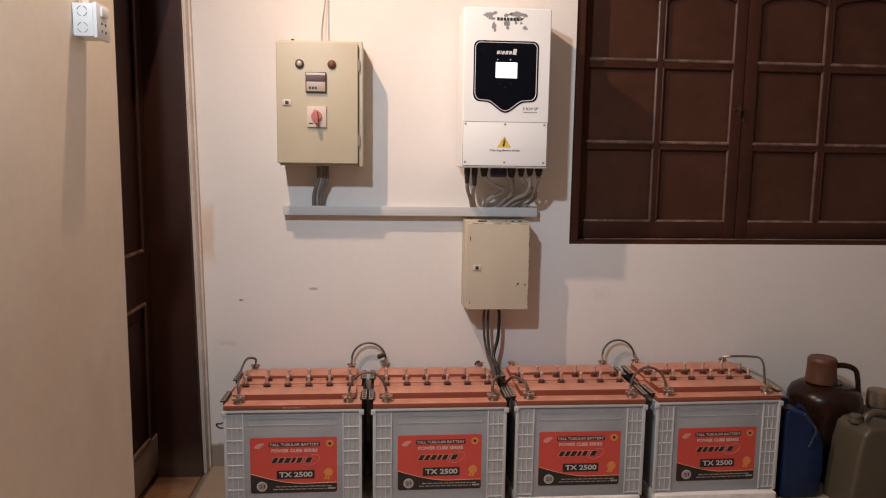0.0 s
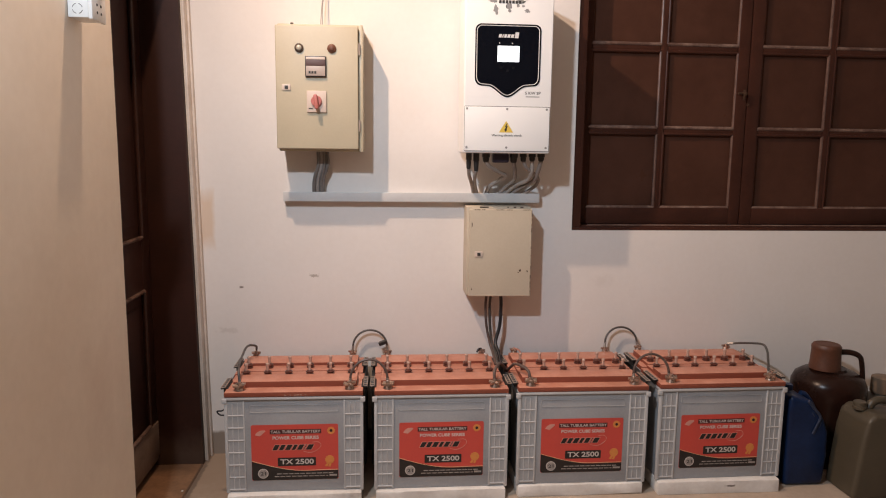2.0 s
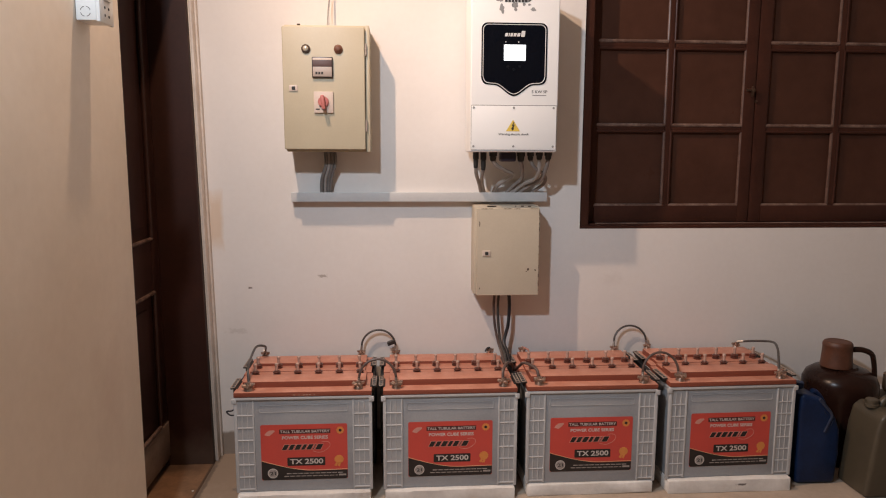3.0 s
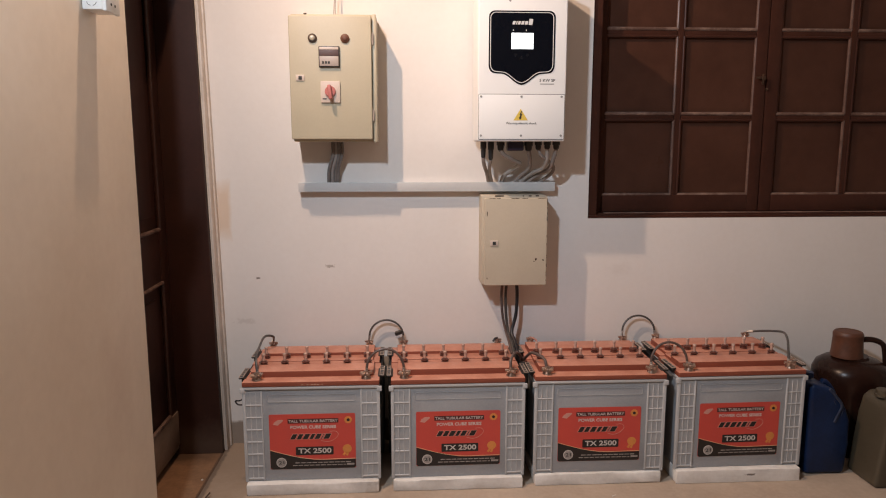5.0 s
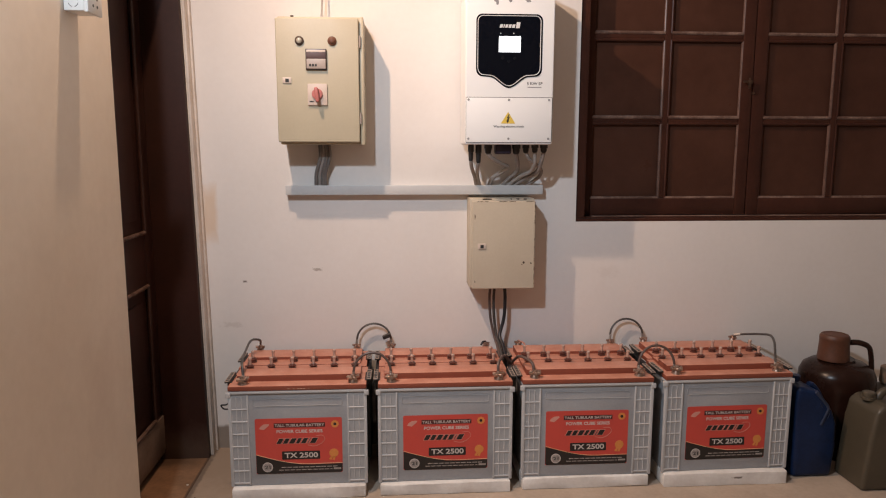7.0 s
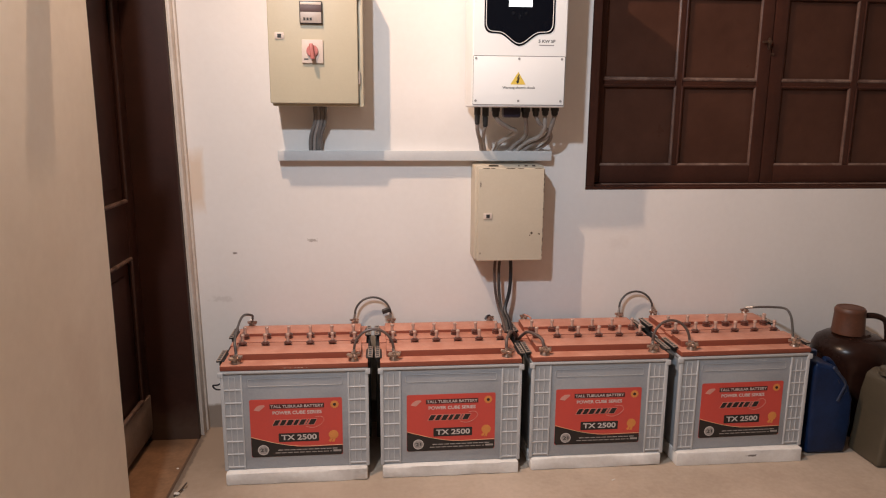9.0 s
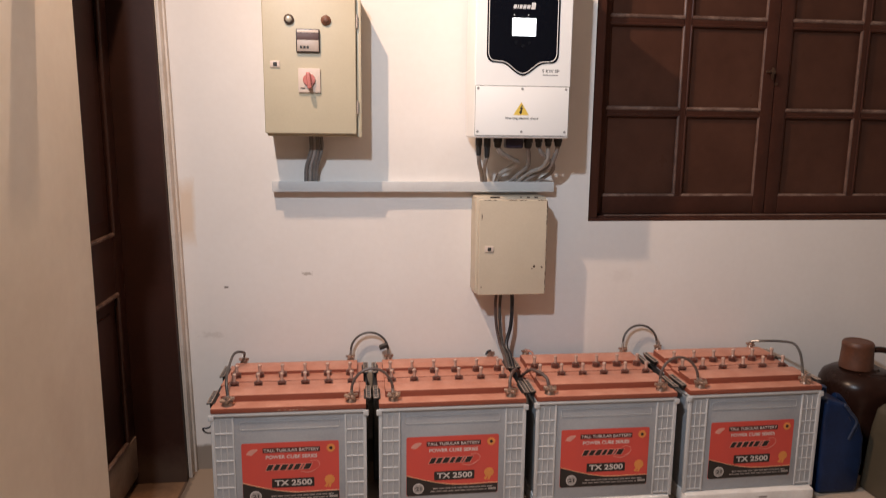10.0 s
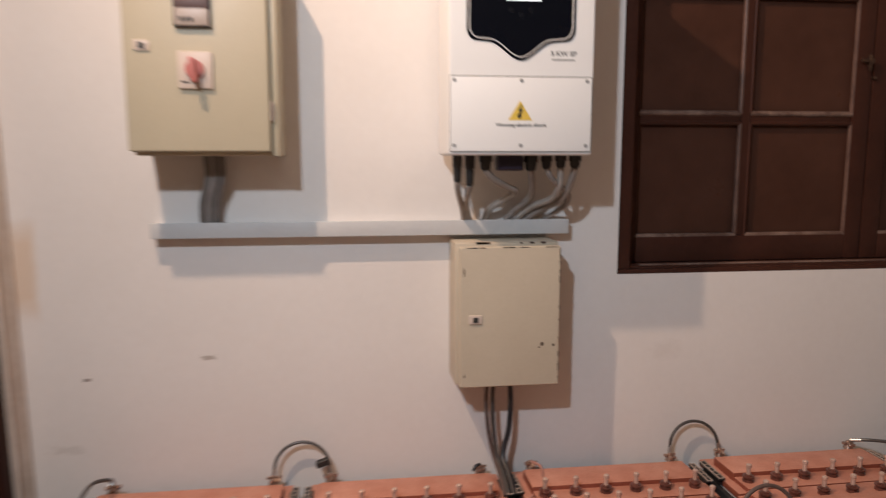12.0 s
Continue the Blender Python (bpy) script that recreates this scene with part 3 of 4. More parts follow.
meter = part("meter", at_place(mt, db), "meter_bezel", db, "small square panel meter")
for lo, hi, mm in (((-0.1905, DFY - 0.0115, 1.586), (-0.1205, DFY - 0.009, 1.608), "meter_top"), ((-0.1905, DFY - 0.0115, 1.5495), (-0.1205, DFY - 0.009, 1.585), "meter_low"), ((-0.1905, DFY - 0.0115, 1.609), (-0.1205, DFY - 0.009, 1.6175), "pink_plate")):
    ob = part("meter_window" if mm == "meter_top" else "meter_face", at_place(box_mesh(lo, hi, 0.0006), db), mm, meter)
dg = bmesh.new()
for k in range(3):
    add_box(dg, (-0.181 + 0.0105 * k, DFY - 0.0122, 1.5575), (-0.1735 + 0.0105 * k, DFY - 0.0112, 1.5665))
part("print_bar", at_place(dg, db), "dark_print", meter)
sw = box_mesh((-0.190, DFY - 0.008, 1.416), (-0.117, DFY + 0.001, 1.495), 0.003)
plate = part("switch_plate", at_place(sw, db), "pink_plate", db, "square pinkish switch plate")
kb = cyl_mesh((-0.154, DFY - 0.008, 1.457), (-0.154, DFY - 0.018, 1.457), 0.021, 0.019, 28, 0.002)
part("knob_base", at_place(kb, db), "red_knob", plate)
kl = box_mesh((-0.161, DFY - 0.036, 1.427), (-0.147, DFY - 0.016, 1.481), 0.006, 3, Matrix.Rotation(radians(-6), 3, "Y"))
part("rotary_handle", at_place(kl, db), "red_knob", plate, "red rotary switch handle")
dg = box_mesh((-0.183, DFY - 0.0088, 1.428), (-0.168, DFY - 0.0078, 1.432))
part("print_bar", at_place(dg, db), "dark_print", plate)
kn = cyl_mesh((-0.245, 2.67, 1.741), (-0.245, 2.67, 1.7455), 0.006, seg=12)
part("bolt", at_place(kn, db), "chip", db)

for dx, r in ((0.0, 0.0017), (0.007, 0.0016)):
    whole("supply_cable", tube_mesh([(-0.146 + dx, 2.745, 1.742), (-0.141 + dx * 0.5, 2.75, 1.82), (-0.130 + dx * 0.3, 2.775, 1.93), (-0.121 + dx * 0.3, 2.790, 2.10), (-0.118 + dx * 0.3, 2.794, 3.1)], r, 8), "cable_pale", "thin pale cable running up the wall to the switch panel", "cable", group="supply cables")
for x0, x1, mm, r in ((-0.160, -0.183, "cable_grey", 0.0075), (-0.148, -0.169, "cable_pale", 0.006), (-0.138, -0.156, "cable_grey", 0.0075), (-0.124, -0.147, "cable_grey", 0.006)):
    whole("panel_cable", tube_mesh([(x0, 2.74, 1.270), (x0, 2.745, 1.22), (x1 + 0.004, 2.765, 1.16), (x1, 2.778, 1.100)], r, 10), mm, "grey cable from the switch panel down into the trunking", "cable", group="panel cables")

# ---- trunking ----
tk = thing("cable_trunking", "pale grey plastic cable trunking screwed to the wall", "cable trunking", place=(0.2, WALL, 1.08))
part("trunk_body", at_place(box_mesh((-0.303, 2.768, 1.074), (0.734, WALL - 0.0005, 1.107), 0.002), tk), "trunk", tk)
part("trunk_lid", at_place(box_mesh((-0.303, 2.762, 1.072), (0.734, 2.769, 1.110), 0.002), tk), "trunk", tk)

# ---- inverter ----
IX0, IX1, IZ0, IZ1, IY = 0.3945, 0.727, 1.272, 1.866, 2.575
inv = thing("inverter", "white wall-mounted hybrid solar inverter with a lit screen", "inverter", place=(0.557, WALL, IZ0))
part("case", at_place(box_mesh((IX0, IY + 0.004, IZ0), (IX1, 2.765, IZ1), 0.010, 3), inv), "inverter_white", inv)
part("front_cover", at_place(box_mesh((IX0 + 0.001, IY, IZ0 + 0.001), (IX1 - 0.001, IY + 0.03, IZ1 - 0.001), 0.007, 3), inv), "inverter_white", inv)
part("wall_bracket", at_place(box_mesh((IX0 + 0.05, 2.765, IZ0 + 0.1), (IX1 - 0.05, WALL - 0.001, IZ1 - 0.05), 0.002), inv), "steel", inv)
part("seam", at_place(plate_mesh(rounded(IX0 + 0.003, IX1 - 0.004, 1.279, 1.447, 0.004), IY, 0.0005), inv), "seam", inv)
cov = part("terminal_cover", at_place(box_mesh((IX0 + 0.0045, IY - 0.003, 1.2812), (IX1 - 0.0063, IY + 0.002, 1.4447), 0.0015), inv), "inverter_white", inv, "white lower terminal cover held by six screws")
CY = IY - 0.003
for x in (0.407, 0.558, 0.709):
    for z in (1.437, 1.294):
        s = cyl_mesh((x, CY + 0.001, z), (x, CY - 0.0015, z), 0.0042, seg=12)
        part("screw", at_place(s, inv), "grey_print", cov)
part("warning_triangle", at_place(plate_mesh([(0.556, 1.393), (0.529, 1.350), (0.583, 1.350)], CY, 0.0005), inv), "yellow", cov, "yellow warning triangle")
bolt = [(0.558, 1.384), (0.551, 1.370), (0.556, 1.3705), (0.552, 1.358), (0.549, 1.3595), (0.5535, 1.3525), (0.5595, 1.3585), (0.556, 1.3585), (0.5625, 1.3745), (0.5570, 1.3735), (0.5615, 1.384)]
part("lightning_mark", at_place(plate_mesh(bolt, CY - 0.0006, 0.0004), inv), "dark_print", cov)
part("lettering", at_place(words("Warning electric shock", 0.501, 0.617, 1.333, 1.3435, CY - 0.0001), inv), "dark_print", cov)


def shield(x0, x1, z1, zs, zt, r):
    cx = (x0 + x1) / 2
    left = []
    for k in range(6):
        a = radians(90 + 18 * k)
        left.append((x0 + r + r * math.cos(a), z1 - r + r * math.sin(a)))
    left += [(x0, zs + 0.026), (x0 + 0.002, zs + 0.016), (x0 + 0.007, zs + 0.007), (x0 + 0.014, zs + 0.002), (x0 + 0.022, zs)]
    for k in range(1, 13):
        u = k / 12
        left.append((x0 + 0.022 + (cx - x0 - 0.022) * u, zs - (zs - zt) * (0.84 * (1 - math.cos(math.pi * max(u - 0.26, 0) / 0.74)) / 2 + 0.16 * u)))
    return left + [(2 * cx - x, z) for x, z in left[-2::-1]]


def shield_mesh(outline, y, thick):
    """The shield as level strips from its left edge to its right, so that the hollow flanks stay open."""
    bm, half = bmesh.new(), len(outline) // 2
    pairs = [(outline[i], outline[-1 - i]) for i in range(half)]
    rows = [[bm.verts.new((x, yy, z)) for yy in (y - thick, y) for x, z in pair] for pair in pairs]
    tip = [bm.verts.new((outline[half][0], yy, outline[half][1])) for yy in (y - thick, y)]
    for a, b in zip(rows, rows[1:]):
        for p, q in ((0, 1), (3, 2), (2, 0), (1, 3)):
            bm.faces.new((a[p], a[q], b[q], b[p]))
    a = rows[-1]
    for p, q in ((0, 1), (3, 2)):
        bm.faces.new((a[p], a[q], tip[p // 2]))
    for p, q in ((2, 0), (1, 3)):
        bm.faces.new((a[p], a[q], tip[q // 2], tip[p // 2]))
    bm.faces.new((rows[0][0], rows[0][2], rows[0][3], rows[0][1]))
    return bm


part("display_panel", at_place(shield_mesh(shield(0.434, 0.680, 1.745, 1.522, 1.480, 0.022), IY, 0.0016), inv), "black_gloss", inv, "black shield-shaped display panel with a silver line")
sh1 = shield(0.4405, 0.6735, 1.7385, 1.5275, 1.4875, 0.019)
part("silver_line", at_place(tube_mesh([(x, IY - 0.0016, z) for x, z in sh1 + sh1[:1]], 0.0015, 6, 1), inv), "silver_print", inv)
part("screen", at_place(box_mesh((0.518, IY - 0.0030, 1.609), (0.599, IY - 0.0010, 1.666), 0.0008), inv), "screen", inv, "small glowing white screen")
# brand mark as plain slanted bars
bm = bmesh.new()
for x0, x1, z0, z1 in ((0.520, 0.530, 1.696, 1.708), (0.533, 0.537, 1.696, 1.708), (0.540, 0.549, 1.696, 1.708), (0.552, 0.562, 1.696, 1.708), (0.565, 0.576, 1.696, 1.708), (0.580, 0.594, 1.695, 1.716)):
    add_plate(bm, [(x0, z0), (x1, z0), (x1 + 0.003, z1), (x0 + 0.003, z1)], IY - 0.0015, 0.0006)
part("brand_mark", at_place(bm, inv), "silver_print", inv)
for x in (0.524, 0.572):
    part("indicator_light", at_place(cyl_mesh((x, IY - 0.001, 1.676), (x, IY - 0.0026, 1.676), 0.0022, seg=10), inv), "silver_print", inv)
for x, z in ((0.533, 1.588), (0.556, 1.577), (0.578, 1.588)):
    part("touch_button", at_place(cyl_mesh((x, IY - 0.001, z), (x, IY - 0.0026, z), 0.0055, seg=12), inv), "button_black", inv)
part("lettering", at_place(words("5 KW SP", 0.625, 0.684, 1.4915, 1.502, IY - 0.0001), inv), "dark_print", inv)
part("print_bar", at_place(plate_mesh([(0.628, 1.4815), (0.680, 1.4815), (0.680, 1.4850), (0.628, 1.4850)], IY, 0.0004), inv), "grey_print", inv)
# grey map print as plain ragged shapes
random.seed(5)
for layer, (cx, cz, w, h) in enumerate(((0.487, 1.838, 0.024, 0.013), (0.499, 1.826, 0.014, 0.008), (0.511, 1.845, 0.009, 0.007), (0.508, 1.797, 0.010, 0.018), (0.512, 1.785, 0.005, 0.010), (0.553, 1.838, 0.013, 0.008), (0.556, 1.808, 0.013, 0.015), (0.559, 1.793, 0.006, 0.010), (0.592, 1.842, 0.034, 0.011), (0.598, 1.826, 0.022, 0.010), (0.590, 1.812, 0.006, 0.009), (0.610, 1.810, 0.007, 0.005), (0.625, 1.793, 0.013, 0.008), (0.623, 1.838, 0.012, 0.008))):
    part("map_print", at_place(plate_mesh([(cx + w * math.cos(a) * random.uniform(0.45, 1.1), cz + h * math.sin(a) * random.uniform(0.45, 1.1)) for a in (2 * math.pi * k / 19 for k in range(19))], IY, 0.0004 + 0.00004 * layer), inv), "grey_print", inv)
bm = bmesh.new()
for k in range(7):
    x = 0.519 + k * 0.0122
    add_plate(bm, [(x, 1.818), (x + 0.0092, 1.818), (x + 0.0092, 1.829), (x, 1.829)], IY - 0.0008, 0.0004)
part("brand_mark", at_place(bm, inv), "dark_print", inv)
# cable glands
part("connector_block", at_place(box_mesh((0.517, 2.622, 1.236), (0.580, 2.672, IZ0 + 0.001), 0.010, 3), inv), "connector_blue", inv, "blue-black connector housing")
for x, r, L in ((0.425, 0.0115, 0.062), (0.4545, 0.012, 0.070), (0.492, 0.0155, 0.034), (0.601, 0.0165, 0.036), (0.639, 0.0135, 0.032), (0.674, 0.014, 0.029), (0.709, 0.015, 0.029)):
    g = bmesh.new()
    add_cyl(g, (x, 2.645, IZ0 + 0.001), (x, 2.645, IZ0 - L * 0.45), r, seg=14)
    add_cyl(g, (x, 2.645, IZ0 - L * 0.45), (x, 2.645, IZ0 - L), r * 0.88, r * 0.7, 14, 0.002)
    part("cable_gland", at_place(g, inv), "black", inv)
for pts, mm, r in (
    ([(0.425, 2.645, 1.213), (0.431, 2.670, 1.185), (0.450, 2.730, 1.145), (0.462, 2.775, 1.108)], "cable_taupe", 0.0075),
    ([(0.4545, 2.645, 1.203), (0.453, 2.670, 1.180), (0.462, 2.730, 1.145), (0.476, 2.775, 1.108)], "cable_taupe", 0.007),
    ([(0.492, 2.645, 1.240), (0.512, 2.660, 1.218), (0.552, 2.690, 1.198), (0.580, 2.710, 1.184), (0.560, 2.740, 1.164), (0.526, 2.765, 1.137), (0.514, 2.780, 1.105)], "cable_taupe", 0.0085),
    ([(0.601, 2.645, 1.240), (0.616, 2.690, 1.200), (0.620, 2.730, 1.166), (0.594, 2.760, 1.138), (0.568, 2.780, 1.105)], "cable_taupe_dark", 0.0080),
    ([(0.674, 2.645, 1.243), (0.677, 2.660, 1.200), (0.668, 2.700, 1.166), (0.630, 2.750, 1.143), (0.592, 2.780, 1.105)], "cable_taupe", 0.0080),
    ([(0.709, 2.645, 1.243), (0.704, 2.665, 1.205), (0.694, 2.700, 1.166), (0.656, 2.750, 1.137), (0.616, 2.780, 1.105)], "cable_taupe_dark", 0.0080),
    ([(0.639, 2.645, 1.243), (0.656, 2.650, 1.215), (0.706, 2.690, 1.180), (0.712, 2.735, 1.146), (0.668, 2.780, 1.105)], "cable_taupe_dark", 0.0070),
):
    whole("inverter_cable", tube_mesh(pts, r, 10), mm, "grey sheathed cable drooping from the inverter into the trunking", "cable", group="inverter cables")

# ---- small breaker box ----
sb = thing("breaker_box", "small beige steel breaker box with chipped paint edges", "breaker box", place=(0.557, WALL, 0.695))
part("box_body", at_place(box_mesh((0.427, 2.692, 0.701), (0.688, WALL - 0.001, 1.060), 0.005), sb), "sb_paint", sb)
part("box_door", at_place(box_mesh((0.436, 2.668, 0.700), (0.687, 2.690, 1.052), 0.005, 3), sb), "sb_paint", sb)
lock_at(sb, 0.474, 0.873, 2.668)
random.seed(11)
bm = bmesh.new()
spots = [(0.452 + random.random() * 0.22, 1.0500, random.uniform(0.003, 0.012), 0.0013) for _ in range(17)]
spots += [(0.6852, 0.72 + random.random() * 0.32, 0.0013, random.uniform(0.003, 0.010)) for _ in range(20)]
spots += [(0.446, 0.99, 0.0022, 0.012), (0.447, 0.73, 0.002, 0.006), (0.643, 0.806, 0.005, 0.005), (0.672, 0.803, 0.004, 0.004), (0.636, 0.798, 0.003, 0.002)]
for cx, cz, w, h in spots:
    add_plate(bm, [(cx + w * math.cos(a) * random.uniform(0.5, 1.3), cz + h * math.sin(a) * random.uniform(0.5, 1.3)) for a in (2 * math.pi * k / 9 for k in range(9))], 2.668, 0.0003)
for _ in range(9):
    cx, half = random.choice((0.49, 0.60, 0.63)) + random.uniform(-0.02, 0.02), random.uniform(0.002, 0.007)
    add_box(bm, (cx - half, 2.6914, 1.0560), (cx + half, 2.6990, 1.0604))
tagged(part("paint_chips", at_place(bm, sb), "chip", sb, "dark chips of bare rusty steel along the edges"), kind="stuff")
for x0, x1, dx, mm in ((0.522, 0.538, -0.008, "cable_brown"), (0.540, 0.547, -0.006, "cable_dark"), (0.580, 0.562, 0.008, "cable_black")):
    path = [(x0, 2.75, 0.702), (x0 + (x1 - x0) * 0.25 + dx, 2.75, 0.64), (x0 + (x1 - x0) * 0.55 + dx, 2.742, 0.56), (x1 - 0.002, 2.728, 0.492), (x1 + 0.006, 2.690, 0.460), (x1 + 0.010, 2.64, 0.425)]
    whole("battery_main_cable", tube_mesh(path, 0.0072 if mm == "cable_black" else 0.0056, 10), mm, "thick battery cable dropping from the breaker box", "cable", group="battery main cables")

# ---- batteries ----
BW, BZ0, BZ1 = 0.484, 0.0, 0.357
YF, YR = 2.362, 2.772


def battery(name, label, front):
    """A tall tubular battery about its own foot: low terminal ledge, raised plateau, sunken shelf with the vent plugs."""
    b = thing(name, label, "battery", group="battery bank")
    w, d = BW / 2, 0.203
    core = bmesh.new()
    # Rear cases are widened so that no lit wall shows through the gaps.
    bulge = -0.006 if front else 0.016
    add_box(core, (-w - bulge, 0.006, BZ0), (w + bulge, d - 0.002, BZ1), 0.006)
    part("case", core, "case" if front else "rear_case", b)
    rim = bmesh.new()
    add_box(rim, (-w - 0.002, -0.001, BZ1 - 0.008), (w + 0.002, d, BZ1 + 0.002), 0.003)
    for sx in (-1, 1):
        add_box(rim, (sx * (w + 0.002) - 0.009, -0.003, BZ1 - 0.020), (sx * (w + 0.002) + 0.009, 0.010, BZ1 - 0.002), 0.003)
        if not front:
            continue
        add_box(rim, (sx * (w - 0.002) - 0.006, 0.0, BZ0), (sx * (w - 0.002) + 0.006, 0.012, BZ1 - 0.012), 0.003)
        add_box(rim, (sx * (w - 0.064) - 0.003, 0.001, BZ0 + 0.004), (sx * (w - 0.064) + 0.003, 0.010, BZ1 - 0.012), 0.002)
    part("rim", rim, "rib", b, "pale moulded rim")
    if front:
        for sx in (-1, 1):
            rb = bmesh.new()
            for k in range(8):
                z = BZ0 + 0.012 + k * 0.0465
                if z < BZ1 - 0.02:
                    add_box(rb, (sx * (w - 0.034) - 0.029, 0.002, z - 0.0026), (sx * (w - 0.034) + 0.029, 0.009, z + 0.0026), 0.0012, 1)
            for dx in (-0.010, 0.009):
                add_box(rb, (sx * (w - 0.034) + dx - 0.0018, 0.0026, BZ0 + 0.01), (sx * (w - 0.034) + dx + 0.0018, 0.009, BZ1 - 0.02), 0.001, 1)
            part("rib_panel", box_mesh((sx * (w - 0.034) - 0.029, 0.0048, BZ0 + 0.006), (sx * (w - 0.034) + 0.029, 0.009, BZ1 - 0.014), 0.0008, 1), "rib_back", b)
            part("rib_grid", rb, "rib", b, "pale moulded rib grid")
        ol = rounded(-0.158, 0.158, BZ1 - 0.056, BZ1 - 0.030, 0.007)
        part("embossed_outline", tube_mesh([(x, 0.0055, z) for x, z in ol + ol[:1]], 0.0012, 6, 1), "rib_back", b)
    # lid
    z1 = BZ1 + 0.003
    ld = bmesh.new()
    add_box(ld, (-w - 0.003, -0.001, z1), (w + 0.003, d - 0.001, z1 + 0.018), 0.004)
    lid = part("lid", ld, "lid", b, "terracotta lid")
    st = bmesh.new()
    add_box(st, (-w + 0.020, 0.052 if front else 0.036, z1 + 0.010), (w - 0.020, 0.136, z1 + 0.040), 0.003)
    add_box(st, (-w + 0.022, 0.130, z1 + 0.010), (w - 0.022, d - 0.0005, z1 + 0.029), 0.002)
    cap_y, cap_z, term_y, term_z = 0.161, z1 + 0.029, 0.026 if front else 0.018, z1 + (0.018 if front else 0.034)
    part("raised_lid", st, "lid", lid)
    for k in range(6):
        x = (k - 2.5) * 0.0785
        c = lathe([(0.0145, 0.0), (0.0145, 0.005), (0.0115, 0.0065), (0.0115, 0.010), (0.0150, 0.011), (0.0150, 0.0145), (0.0105, 0.016), (0.0105, 0.018), (0.006, 0.0195)], (x, cap_y, cap_z - 0.0005), 14)
        cap = part("vent_plug", c, "cap_dark", b, "dark red vent plug")
        s = lathe([(0.0055, 0.0), (0.0055, 0.018), (0.0070, 0.020), (0.0070, 0.026), (0.0045, 0.028)], (x, cap_y, cap_z + 0.018), 10)
        part("float_stem", s, "cap_stem", cap)
    for sx in (-1, 1):
        x = sx * 0.196
        t = bmesh.new()
        k = 1.18 if front else 0.9
        add_cyl(t, (x, term_y, z1 + 0.010), (x, term_y, term_z), 0.011 * k, 0.010 * k, 14)
        add_cyl(t, (x, term_y, term_z - 0.001), (x, term_y, term_z + 0.010 * k), 0.016 * k, 0.012 * k, 14, 0.002)
        add_cyl(t, (x, term_y, term_z + 0.008 * k), (x, term_y, term_z + 0.024 * k), 0.0095 * k, 0.0075 * k, 12, 0.002)
        for a in (0.4, 1.5, 2.7, 3.9, 5.2) if front else (0.3, 2.0, 3.6, 5.0):
            ca, sa = math.cos(a * sx), math.sin(a * sx)
            add_cyl(t, (x + 0.006 * k * ca, term_y + 0.006 * k * sa, term_z + 0.014 * k), (x + 0.019 * k * ca, term_y + 0.019 * k * sa, term_z + (0.012 + 0.004 * math.sin(5 * a)) * k), 0.0058 * k, 0.0048 * k, 6, 0.001)
        add_cyl(t, (x - 0.019 * k, term_y - 0.006, term_z + 0.016 * k), (x + 0.019 * k, term_y + 0.004, term_z + 0.019 * k), 0.0038 * k, seg=8)
        part("terminal", t, "lead", b, "lead post with a bolted clamp")
    # slotted rope handles on both ends
    for sx in (-1, 1):
        hx, tilt = sx * (w + 0.0105), Matrix.Rotation(sx * 0.08, 3, "Y")
        y0, y1 = 0.030, 0.135
        zc = z1 + 0.024
        hd = part("handle", box_mesh((hx - 0.0095, y0, zc - 0.004), (hx + 0.0095, y1, zc + 0.003), 0.002, 1, tilt), "black", b, "dark slotted handle")
        h = bmesh.new()
        turn = Matrix.Translation((hx, 0, zc)) @ tilt.to_4x4()
        for k in range(6):
            yy = y0 + 0.002 + (y1 - y0 - 0.004) * k / 5
            add_box(h, (-0.0068, yy - 0.0013, 0.001), (0.0068, yy + 0.0013, 0.0042), 0.001, 1)
        for xx in (-0.0068, 0.0068):
            add_box(h, (xx - 0.0014, y0, 0.001), (xx + 0.0014, y1, 0.0056), 0.001, 1)
        bmesh.ops.transform(h, matrix=turn, verts=h.verts)
        part("handle_rib", h, "handle_rim", hd)
        br = bmesh.new()
        add_box(br, (sx * (w + 0.004) - 0.008, y0 + 0.010, z1 + 0.004), (sx * (w + 0.004) + 0.008, y1 - 0.010, zc - 0.002), 0.002, 1)
        part("handle_bracket", br, "black", hd)
    return b


LW, LH, LZ = 0.310, 0.210, 0.044


